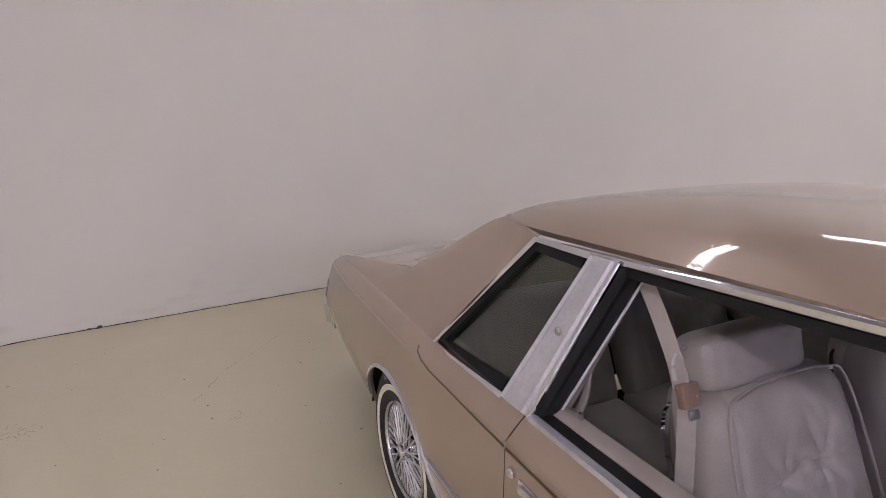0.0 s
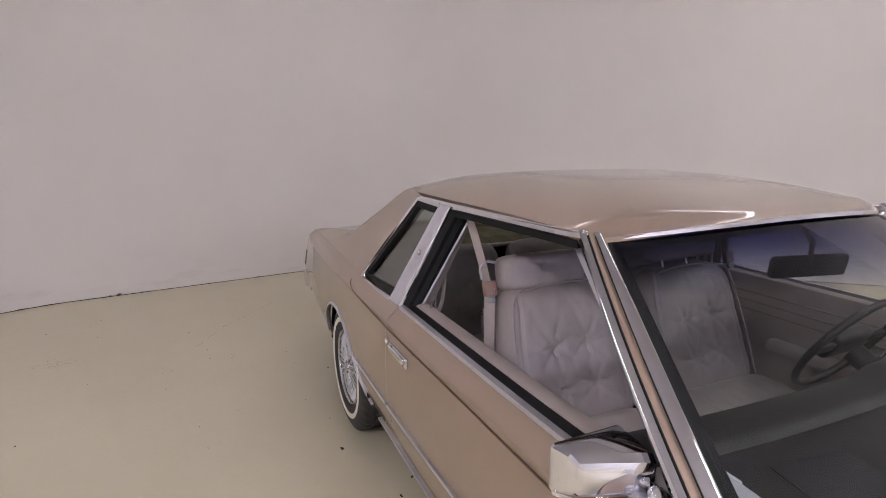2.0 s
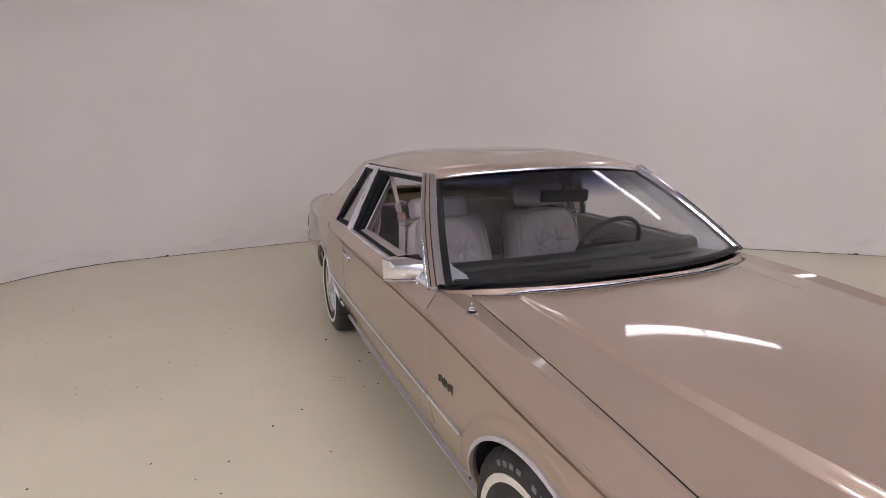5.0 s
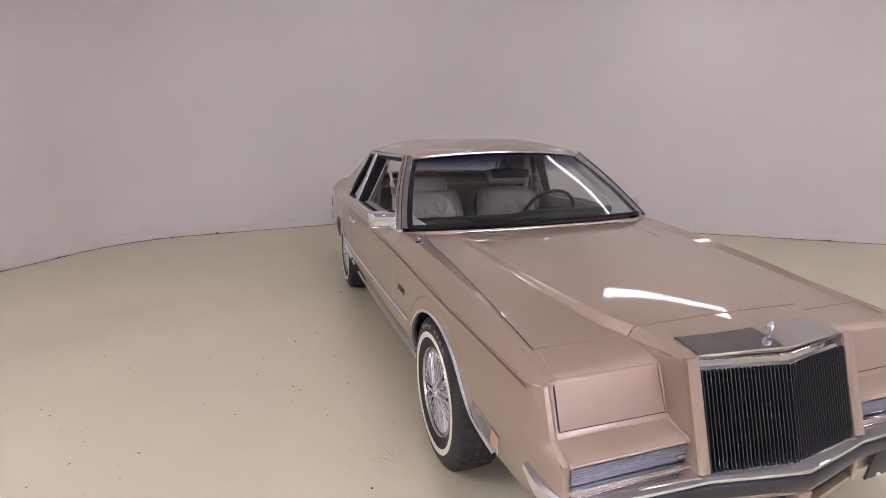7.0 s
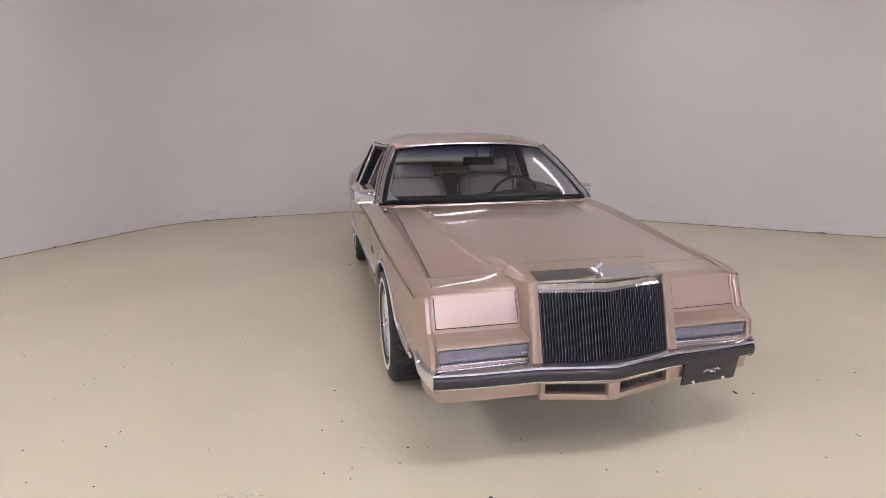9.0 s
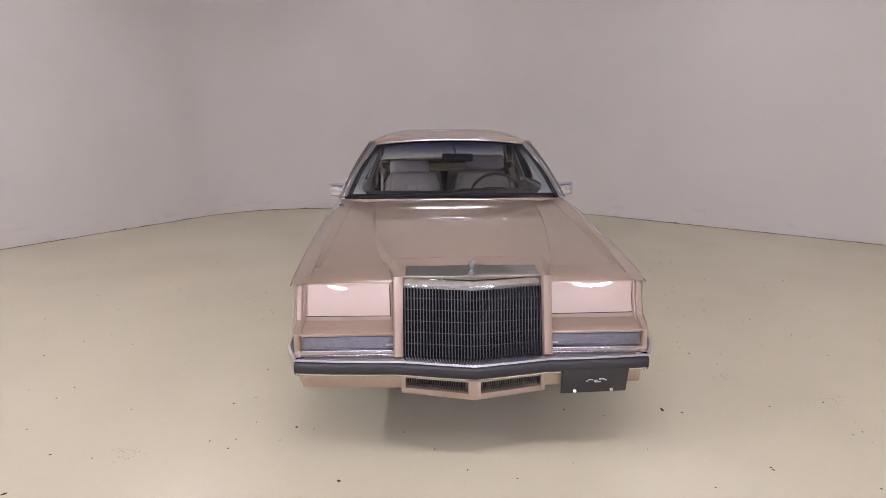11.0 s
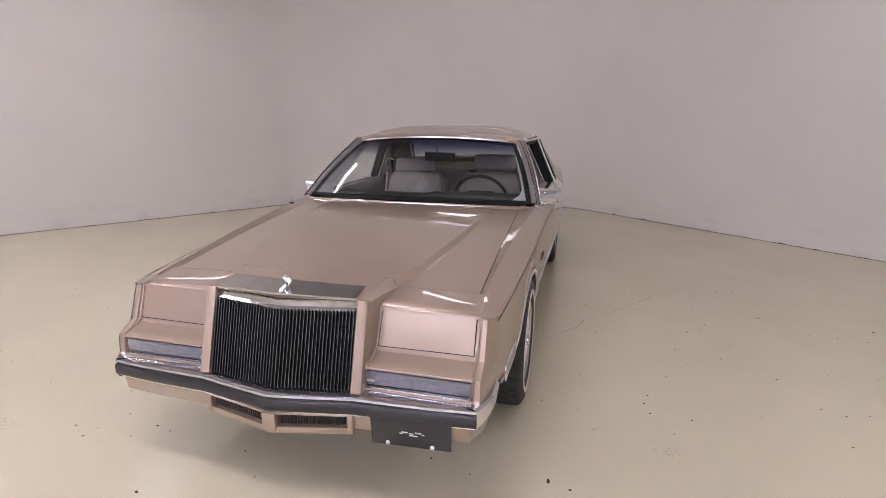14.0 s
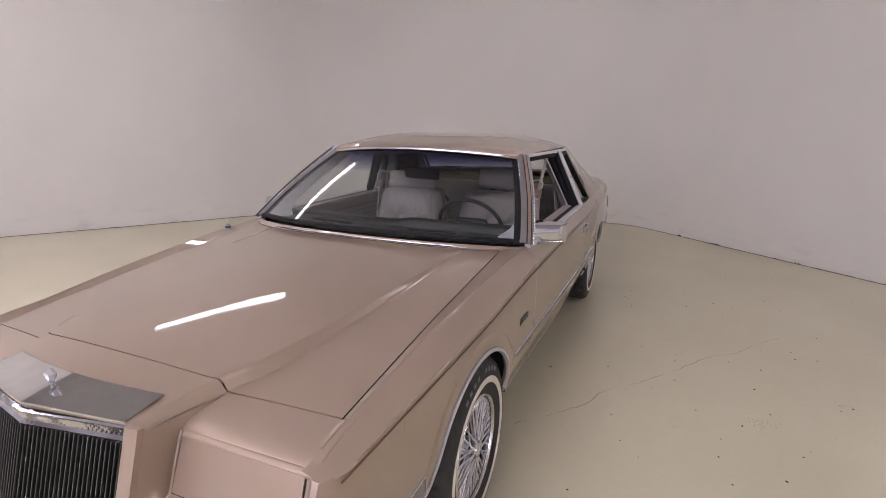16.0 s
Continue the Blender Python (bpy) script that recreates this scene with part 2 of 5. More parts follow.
def sweep(path, profile, up=(0, 0, 1), closed=False, cap=True, bm=None):
    """A profile of (side, up) offsets carried along a path."""
    bm = bm or bmesh.new()
    path = [Vector(p) for p in path]
    rows = []
    n = len(path)
    for i, p in enumerate(path):
        a = path[(i - 1) % n] if closed else path[max(i - 1, 0)]
        b = path[(i + 1) % n] if closed else path[min(i + 1, n - 1)]
        t = (b - a).normalized()
        s = t.cross(Vector(up))
        if s.length < 1e-4:
            s = t.cross(Vector((1, 0.1, 0)))
        s.normalize()
        u = s.cross(t)
        rows.append([bm.verts.new(p + s * c[0] + u * c[1]) for c in profile])
    m = len(profile)
    for i in range(n if closed else n - 1):
        for j in range(m):
            bm.faces.new([rows[i][j], rows[i][(j + 1) % m], rows[(i + 1) % n][(j + 1) % m], rows[(i + 1) % n][j]])
    if cap and not closed:
        bm.faces.new(rows[0])
        bm.faces.new(rows[-1][::-1])
    bmesh.ops.recalc_face_normals(bm, faces=bm.faces)
    return bm


def ring(r, n=8, rz=None):
    rz = rz or r
    return [(r * math.cos(2 * math.pi * i / n), rz * math.sin(2 * math.pi * i / n)) for i in range(n)]


def tube(path, r, n=8, closed=False, bm=None):
    return sweep(path, ring(r, n), (0.03, 0.05, 1), closed, True, bm)


def arc(path, n=10):
    """A smooth path through a few places (Catmull-Rom)."""
    p = [Vector(q) for q in path]
    p = [2 * p[0] - p[1]] + p + [2 * p[-1] - p[-2]]
    out = []
    for i in range(1, len(p) - 2):
        for k in range(n):
            t = k / n
            out.append(0.5 * ((2 * p[i]) + (p[i + 1] - p[i - 1]) * t + (2 * p[i - 1] - 5 * p[i] + 4 * p[i + 1] - p[i + 2]) * t * t + (3 * p[i] - p[i - 1] - 3 * p[i + 1] + p[i + 2]) * t ** 3))
    return out + [p[-2]]


def box(cx, cy, cz, sx, sy, sz, r=0.004, seg=2, turn=None, bm=None):
    """A box with rounded edges."""
    b = bmesh.new()
    bmesh.ops.create_cube(b, size=1, matrix=Matrix.Diagonal((sx, sy, sz, 1)))
    if r:
        bmesh.ops.bevel(b, geom=b.edges[:], offset=min(r, 0.49 * min(sx, sy, sz)), segments=seg, profile=0.5, affect="EDGES")
    bmesh.ops.transform(b, matrix=Matrix.Translation((cx, cy, cz)) @ (turn or Matrix()), verts=b.verts)
    return merge(bm, b)


def merge(bm, b):
    if bm is None:
        return b
    me = bpy.data.meshes.new("tmp")
    b.to_mesh(me)
    b.free()
    bm.from_mesh(me)
    bpy.data.meshes.remove(me)
    return bm


def lathe(profile, n=64, axis="x", at=(0, 0, 0), close=True, bm=None, wobble=None):
    """Turns (radius, along) pairs round an axis."""
    rows = []
    for i in range(n):
        a = 2 * math.pi * i / n
        row = []
        for k, (r, h) in enumerate(profile):
            rr = r + (wobble(i, k) if wobble else 0)
            c, s_ = rr * math.cos(a), rr * math.sin(a)
            row.append(Vector(at) + Vector((h, c, s_) if axis == "x" else (c, h, s_) if axis == "y" else (c, s_, h)))
        rows.append(row)
    return tidy(sheet(rows + [rows[0]], bm=bm))


def pillow(w, d, h, corner=0.10, nu=30, nv=30, dent=None, soft=7.0):
    """A cushion, d thick along y, with rounded corners; dent(x, z) presses into its front (-y) side."""
    bm = bmesh.new()
    grid = {}
    for side in (-1, 1):
        for i in range(nu + 1):
            for j in range(nv + 1):
                edge = i in (0, nu) or j in (0, nv)
                if edge and side == 1:
                    grid[side, i, j] = grid[-1, i, j]
                    continue
                a, c = math.sin(math.pi / 2 * (2 * i / nu - 1)), math.sin(math.pi / 2 * (2 * j / nv - 1))
                a, c = 0.55 * a + 0.45 * (2 * i / nu - 1), 0.55 * c + 0.45 * (2 * j / nv - 1)
                t = math.sqrt(max(0, 1 - abs(a) ** soft)) * math.sqrt(max(0, 1 - abs(c) ** soft))
                y = side * 0.5 * d * t
                if dent and side < 0:
                    y += dent(a, c) * min(1, 2 * t)
                grid[side, i, j] = bm.verts.new((0.5 * w * a * (1 - corner * c ** 6), y, 0.5 * h * c * (1 - corner * a ** 6)))
        for i in range(nu):
            for j in range(nv):
                q = [grid[side, i, j], grid[side, i + 1, j], grid[side, i + 1, j + 1], grid[side, i, j + 1]]
                bm.faces.new(q if side < 0 else q[::-1])
    bmesh.ops.recalc_face_normals(bm, faces=bm.faces)
    return bm


def moved(bm, m):
    bmesh.ops.transform(bm, matrix=m, verts=bm.verts)
    return bm


# ---- the room ----
def wall_plan():
    """The wall's inner line: a flat run, a round corner, a flat run, a round corner, a flat run."""
    corners = [(-8.6, -3.27), (-3.42, 4.50), (0.95, 5.05), (8.6, -1.22)]
    pts = [Vector(corners[0])]
    for i in (1, 2):
        a, b, c = (Vector(q) for q in corners[i - 1:i + 2])
        u, w = (a - b).normalized(), (c - b).normalized()
        half = math.acos(max(-1, min(1, u.dot(w)))) / 2
        r = 1.7 if i == 1 else 1.0
        cut = r / math.tan(half)
        p, q = b + u * cut, b + w * cut
        ctr = b + (u + w).normalized() * (r / math.sin(half))
        a0, a1 = math.atan2(*(p - ctr).yx), math.atan2(*(q - ctr).yx)
        d = (a1 - a0 + math.pi) % (2 * math.pi) - math.pi
        pts += [ctr + r * Vector((math.cos(a0 + d * k / 24), math.sin(a0 + d * k / 24))) for k in range(25)]
    pts.append(Vector(corners[3]))
    return pts


HIGH = 4.6
PLAN = wall_plan()


def wall_strip(name, plan, label, paint=None):
    bm = bmesh.new()
    sweep([(p.x, p.y, 0) for p in plan], [(0, 0), (0, HIGH), (-0.15, HIGH), (-0.15, 0)], bm=bm)
    return tagged(part(name, bm, paint or WALL), label, "wall", kind="structure")


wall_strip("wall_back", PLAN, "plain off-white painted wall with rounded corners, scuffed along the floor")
wall_strip("wall_front", [Vector((8.6, -1.22)), Vector((8.6, -9.5)), Vector((-8.6, -9.5)), Vector((-8.6, -3.27))], "plain pale painted wall closing the room", FRONT_WALL)

bm = bmesh.new()
outline = PLAN + [Vector((8.6, -9.5)), Vector((-8.6, -9.5))]
bm.faces.new([bm.verts.new((p.x, p.y, 0)) for p in outline])
bmesh.ops.recalc_face_normals(bm, faces=bm.faces)
ex = bmesh.ops.extrude_face_region(bm, geom=bm.faces[:])
bmesh.ops.translate(bm, vec=(0, 0, -0.15), verts=[v for v in ex["geom"] if isinstance(v, bmesh.types.BMVert)])
bmesh.ops.recalc_face_normals(bm, faces=bm.faces)
tagged(part("floor", bm, FLOOR), "glossy cream painted concrete floor with chips, stains and hairline cracks", "floor", kind="structure")

bm = bmesh.new()
bm.faces.new([bm.verts.new((p.x, p.y, HIGH + 0.004)) for p in outline])
ex = bmesh.ops.extrude_face_region(bm, geom=bm.faces[:])
bmesh.ops.translate(bm, vec=(0, 0, 0.12), verts=[v for v in ex["geom"] if isinstance(v, bmesh.types.BMVert)])
bmesh.ops.recalc_face_normals(bm, faces=bm.faces)
tagged(part("ceiling", bm, CEILING), "dull grey painted ceiling", "ceiling", kind="structure")

# the ragged dirty joint between wall and floor
rng = random.Random(4)
bm = bmesh.new()
prev = None
for a, b in zip(PLAN[:-1], PLAN[1:]):
    n = max(1, int((b - a).length / 0.035))
    side = (b - a).normalized()
    out = Vector((side.y, -side.x))
    for k in range(n):
        p = a.lerp(b, k / n)
        nz = noise.noise(Vector((p.x * 3, p.y * 3, 0)))
        fine_nz = noise.noise(Vector((p.x * 17, p.y * 17, 5)))
        w = 0.005 + 0.012 * max(0, nz) + 0.010 * max(0, fine_nz)
        h = 0.006 + 0.024 * max(0, fine_nz) * max(0, nz + 0.3)
        now = [bm.verts.new((p.x + out.x * w, p.y + out.y * w, 0.0015)), bm.verts.new((p.x + out.x * 0.004, p.y + out.y * 0.004, 0.004)), bm.verts.new((p.x + out.x * 0.003, p.y + out.y * 0.003, h))]
        if prev:
            for j in (0, 1):
                bm.faces.new([prev[j], now[j], now[j + 1], prev[j + 1]])
        prev = now
for jx, jy, jl in ((-2.36, 4.665, 0.11), (5.44, 1.37, 0.12), (-3.99, 3.665, 0.07), (2.79, 3.52, 0.06), (1.62, 4.475, 0.05), (-4.48, 2.91, 0.08)):
    near = min(range(len(PLAN) - 1), key=lambda i: (Vector((jx, jy)) - PLAN[i].lerp(PLAN[i + 1], max(0, min(1, (Vector((jx, jy)) - PLAN[i]).dot(PLAN[i + 1] - PLAN[i]) / (PLAN[i + 1] - PLAN[i]).length_squared)))).length)
    side = (PLAN[near + 1] - PLAN[near]).normalized()
    foot = PLAN[near] + side * (Vector((jx, jy)) - PLAN[near]).dot(side)
    out = Vector((side.y, -side.x))
    low = [foot + side * jl * k / 8 + out * (0.006 + rng.random() * 0.022 * math.sin(math.pi * (k + 4) / 8)) for k in range(-4, 5)]
    top = [bm.verts.new((*(foot + side * jl * k / 8 + out * 0.004), 0.005 + 0.02 * rng.random())) for k in range(-4, 5)]
    low = [bm.verts.new((*p, 0.002)) for p in low]
    for k in range(8):
        bm.faces.new([low[k], low[k + 1], top[k + 1], top[k]])
tagged(part("wall_joint", bm, JOINT), "ragged dirty joint where wall meets floor", "joint", kind="structure")


def ceiling_light(x, y, turn, tubes=2, length=1.18, z=3.42, glow=None, across=(-0.045, 0.045)):
    t = thing("ceiling_light", "white fluorescent strip light placed out of view below the ceiling, switched on", "ceiling light", "strip lights")
    t.matrix_basis = pose(x, y, z, 0, 0, turn)
    total = tubes * length + 0.08
    part("housing", box(0, 0, 0.075, total, 2 * across[-1] + 0.07, 0.07, 0.012), FIXTURE, t)
    for k in range(tubes):
        c = (k - (tubes - 1) / 2) * (length + 0.03)
        for o in across:
            tb = lathe([(0.0, -length / 2 + 0.02), (0.019, -length / 2 + 0.02), (0.019, length / 2 - 0.02), (0.0, length / 2 - 0.02)], 12, "x", (c, o, 0.0))
            part("tube", tb, glow or TUBE, t, "glowing fluorescent tube")
    for o in (-total * 0.35, total * 0.35):
        part("hanger", box(o, 0, (HIGH - z + 0.11) / 2, 0.02, 0.02, HIGH - z - 0.11 + 0.002, 0.003), DULL, t)
    return t


for lx, ly, lt, lg in ((-3.60, 1.15, 32, TUBE_DIM), (3.35, 1.47, -28, TUBE_FAINT)):
    ceiling_light(lx, ly, lt, length=0.95, z=3.48, glow=lg, across=(-0.06, -0.02, 0.02, 0.06))
# unseen light added to brighten the middle of the back wall
ceiling_light(0.2, 2.75, 0, z=4.45, glow=TUBE_WALL_FILL)
# unseen overhead lights added as main fill, power set per side
for lx, ly, lt, lg in ((-4.9, -3.4, 90, TUBE_STRONG), (4.9, -3.4, 90, TUBE_WARM_FILL), (0.0, -3.4, 0, TUBE)):
    ceiling_light(lx, ly, lt, z=4.32, glow=lg, across=(-0.12, -0.04, 0.04, 0.12))
for lx, ly, lt in ((-2.8, -8.6, 0), (0.0, -8.6, 0), (2.8, -8.6, 0)):
    ceiling_light(lx, ly, lt, z=3.45, glow=TUBE_COOL)


# ---- marks on the floor ----
def chip(x, y, size, seed):
    r = random.Random(seed)
    bm = bmesh.new()
    n = 9
    top = [bm.verts.new((size * (0.5 + 0.5 * r.random()) * math.cos(2 * math.pi * k / n), 0.55 * size * (0.25 + 0.75 * r.random()) * math.sin(2 * math.pi * k / n), 0.002 + 0.15 * size * r.random())) for k in range(n)]
    low = [bm.verts.new((1.12 * v.co.x, 1.12 * v.co.y, 0.0)) for v in top]
    bm.faces.new(top)
    for k in range(n):
        bm.faces.new([low[k], low[(k + 1) % n], top[(k + 1) % n], top[k]])
    ob = part("floor_chip", bm, CHIP)
    ob.matrix_basis = pose(x, y, 0, 0, 0, r.uniform(0, 180))
    return tagged(ob, "small dark flake of dirt lying on the cream floor", "debris", "flakes on the floor")


FLAKES = [(-0.95, 1.22, 24), (-0.71, 0.87, 18), (-0.8, 0.77, 18), (-1.4, 0.17, 14), (-1.24, 0.28, 14), (-0.77, 0.41, 10), (-1.82, 1.12, 10), (-1.6, 1.73, 8), (-1.56, 1.5, 8),
          (-1.16, -0.17, 11), (-1.44, -0.52, 9), (-1.45, -0.7, 8), (-1.28, -0.9, 8), (-1.16, -1.54, 11), (-1.03, 2.57, 9), (-2.32, 3.44, 8), (-1.68, 3.27, 9), (-0.81, 2.18, 11)]
FRONT_FLAKES = [(-0.57, -2.56, 16), (-0.03, -2.51, 11), (-0.84, -2.16, 12), (-0.75, -2.18, 9), (1.01, -2.07, 22), (-1.22, -2.26, 10), (-1.11, -2.32, 10), (-1.05, -2.11, 8), (-2.15, -2.13, 8),
                (-0.17, -2.36, 9), (-0.31, -2.22, 10), (-1.9, -2.59, 18), (-1.69, -2.37, 7), (-1.37, -2.65, 7), (-1.1, -2.25, 7)]
SIDE_FLAKES = [(3.13, 0.09, 18), (3.01, -0.11, 10), (2.23, -0.85, 10), (1.89, -2.03, 9), (0.94, -1.44, 9), (1.12, -1.48, 8), (1.2, -1.64, 8), (1.57, -1.58, 8), (1.62, -0.98, 10), (1.46, -1.33, 12),
               (1.48, -1.42, 12), (1.86, -0.25, 14), (1.75, -0.42, 8), (2.09, -0.42, 9), (2.13, -0.36, 7), (2.34, -1.15, 14), (2.43, 0.18, 12), (1.97, 0.2, 13), (2.04, 0.49, 11), (1.55, 0.4, 11)]
FAR_FLAKES = [(1.24, -0.42, 9), (2.27, 0.76, 10), (2.4, 0.79, 10), (2.01, -0.07, 9), (1.18, 1.54, 9), (1.35, 1.19, 10)]
for k, (fx, fy, fs) in enumerate(FLAKES + FRONT_FLAKES + SIDE_FLAKES + FAR_FLAKES):
    chip(fx, fy, fs / 1500, k)

# fine grit, too small to count
bm = bmesh.new()
rng = random.Random(11)
for k in range(560):
    gx, gy, gs = rng.uniform(-4.2, 4.2), rng.uniform(-4.3, 4.2), rng.uniform(0.0015, 0.0045)
    a = rng.uniform(0, 3)
    bm.faces.new([bm.verts.new((gx + gs * math.cos(a + q) * (1 + rng.random()), gy + gs * math.sin(a + q) * (1 + rng.random()), 0.002)) for q in (0, 1.3, 2.6, 3.9, 5.2)])
tagged(part("floor_grit", bm, CHIP), "fine dark grit scattered over the cream floor", "grit", kind="stuff")


def stain(x, y, size, seed):
    """A scuffed patch made of many short worn strokes."""
    r = random.Random(seed)
    bm = bmesh.new()
    for k in range(26):
        cx, cy = r.gauss(0, 0.4) * size, r.gauss(0, 0.3) * size
        a, ln, w = r.uniform(0, 3.14), r.uniform(0.1, 0.35) * size, r.uniform(0.01, 0.035) * size
        u, v = Vector((math.cos(a), math.sin(a))), Vector((-math.sin(a), math.cos(a)))
        q = [Vector((cx, cy)) + u * ln * s1 + v * w * s2 * r.uniform(0.4, 1) for s1, s2 in ((-0.5, 0), (-0.2, 1), (0.3, 0.8), (0.5, 0), (0.2, -1), (-0.3, -0.7))]
        bm.faces.new([bm.verts.new((p.x, p.y, 0.0012 + 0.00003 * k)) for p in q])
    ob = part("floor_scuff", bm, STAIN)
    ob.matrix_basis = pose(x, y, 0)
    return tagged(ob, "grey worn scuff in the cream floor paint", "scuff", "scuffs on the floor", kind="stuff")


for k, (fx, fy, fs) in enumerate(((-2.50, 2.98, 0.17), (-0.98, 0.57, 0.10), (-1.21, 0.59, 0.06), (-1.06, -1.35, 0.08), (-1.54, -2.34, 0.09), (3.14, 0.06, 0.10), (2.24, -2.21, 0.16), (1.96, -1.99, 0.10), (1.53, -1.73, 0.08), (1.96, -0.19, 0.10), (1.53, -0.40, 0.05), (2.41, 0.19, 0.08), (-1.40, 2.64, 0.08))):
    stain(fx, fy, fs, 70 + k)


def crack(pts, seed):
    r = random.Random(seed)
    path = arc([(x, y, 0.0018) for x, y in pts], 14)
    bm = bmesh.new()
    prev = None
    for i, p in enumerate(path):
        t = (path[min(i + 1, len(path) - 1)] - path[max(i - 1, 0)]).normalized()
        s = Vector((-t.y, t.x, 0))
        c = p + s * r.uniform(-0.008, 0.008)
        w = max(0.0003, 0.0018 * noise.noise(Vector((p.x * 6, p.y * 6, seed))) + 0.0009)
        now = [bm.verts.new(c - s * w), bm.verts.new(c + s * w)]
        if prev and noise.noise(Vector((p.x * 9, p.y * 9, seed + 7))) > -0.22:
            bm.faces.new([prev[0], now[0], now[1], prev[1]])
        prev = now
    return tagged(part("floor_crack", bm, JOINT), "hairline crack in the cream painted concrete", "crack", "cracks in the floor")


crack([(0.8, -0.71), (1.01, -0.48), (1.11, -0.35), (1.17, -0.2), (1.35, 0.0), (1.55, 0.26), (1.77, 0.57), (1.92, 0.69), (2.06, 0.9), (2.26, 1.14)], 1)
crack([(-1.62, 2.93), (-1.48, 3.19), (-1.4, 3.33), (-1.26, 3.47), (-1.12, 3.63), (-0.97, 3.83)], 2)

# ---- the car: its surfaces as functions (front towards -y) ----
WIDE = curve((-2.42, 0.784), (-2.25, 0.798), (-2.0, 0.820), (-1.4, 0.853), (-0.7, 0.876), (0, 0.895), (0.6, 0.904), (1.2, 0.904), (1.8, 0.888), (2.3, 0.858), (2.8, 0.80))
CREASE = curve((-2.4, 0.715), (-2.25, 0.732), (-2.0, 0.757), (-1.4, 0.793), (-0.73, 0.835), (0, 0.848), (0.6, 0.85), (1.2, 0.858), (2.8, 0.85))
TOPZ = curve((-2.4, 0.71), (-2.286, 0.737), (-2.25, 0.751), (-2.18, 0.766), (-2.14, 0.777), (-2.04, 0.789), (-1.5, 0.855), (-0.75, 0.908), (-0.4, 0.914), (0, 0.918), (0.6, 0.917), (1.12, 0.907), (1.6, 0.922), (2.0, 0.925), (2.5, 0.905), (2.8, 0.88))
TOPX = curve((-2.35, 0.722), (-2.2, 0.727), (-2.0, 0.733), (-1.7, 0.746), (-1.36, 0.766), (-1.0, 0.786), (-0.75, 0.800), (-0.5, 0.824), (0, 0.845), (0.6, 0.849), (1.12, 0.848), (1.6, 0.844), (2.0, 0.832), (2.5, 0.798), (2.8, 0.75))
FOLD = curve((-2.4, 0.008), (-2.0, 0.010), (-1.4, 0.016), (-0.7, 0.024), (0.6, 0.018), (1.2, 0.0), (2.8, 0.0))
FRONT_EDGE = line((0.2, -2.25), (0.40, -2.33), (0.465, -2.368), (0.486, -2.360), (0.558, -2.352), (0.575, -2.335), (0.592, -2.302), (0.604, -2.284), (0.70, -2.249), (0.735, -2.237), (0.748, -2.230), (0.80, -2.20))
FW, RW, HUB_Z, ARCH = -1.43, 1.43, 0.335, 0.372
DOOR_F, DOOR_R = -0.744, 0.62
ROCKER = 0.235


def smooth(t):
    t = max(0.0, min(1.0, t))
    return t * t * (3 - 2 * t)


def side_x(y, z):
    """Half-width of the body side."""
    w, c, tz, tx = WIDE(y), CREASE(y) + FOLD(y), TOPZ(y), TOPX(y)
    if z >= c:
        s = min(1.0, (z - c) / max(0.012, tz - c))
        k = smooth((y - 0.75) / 0.5)
        return w - 0.004 - (w - 0.004 - tx) * ((1 - k) * (0.9 * s + 0.1 * s * s) + k * (0.3 * s + 0.7 * s * s))
    s = (c - z) / (c - ROCKER)
    return w - 0.006 * s - 0.10 * max(0, s - 0.45) ** 2 / 0.3 + 0.004 * math.sin(math.pi * min(1, s * 1.6))


def low_z(y):
    """Lower edge of the body side, with the wheel openings."""
    z = ROCKER
    if y < FW:
        z = 0.345 + 0.085 * max(0.0, min(1.0, (y + 1.93) / 0.14))
    if y > RW:
        z = ROCKER + 0.10 + 0.04 * min(1, (y - RW) / 1.2)
    for c in (FW, RW):
        d = abs(y - c)
        if d < ARCH:
            z = max(z, HUB_Z + math.sqrt(max(0, ARCH * ARCH - d * d)) * (0.975 if c == FW else 0.93))
    return z


def columns(a, b, step=0.055):
    ys = set(round(v, 4) for v in steps(a, b, max(2, int((b - a) / step))))
    for c in (FW, RW):
        for k in range(29):
            y = c + (ARCH + 0.0005) * math.cos(math.pi * k / 28)
            if a < y < b:
                ys.add(round(y, 4))
        for y in (c - ARCH - 0.001, c + ARCH + 0.001):
            if a < y < b:
                ys.add(round(y, 4))
    return sorted(ys)


TAIL = line((0.30, -0.10), (0.40, 0.02), (0.50, 0.16), (0.60, 0.175), (0.70, 0.09), (0.80, 0.00), (0.90, -0.10))


def tail_y(y, z):
    """The tail leans: its side runs out to a slope above the bumper and tucks in below it."""
    return y + TAIL(z) * max(0.0, (y - 2.05) / 0.55) ** 1.5


def gap_lean(y, z):
    """The shut line in front of the door leans back above the shoulder."""
    return 0.066 * max(0.0, min(1.0, (z - 0.850) / 0.056)) * max(0.0, 1 - abs(y - DOOR_F) / 0.22)


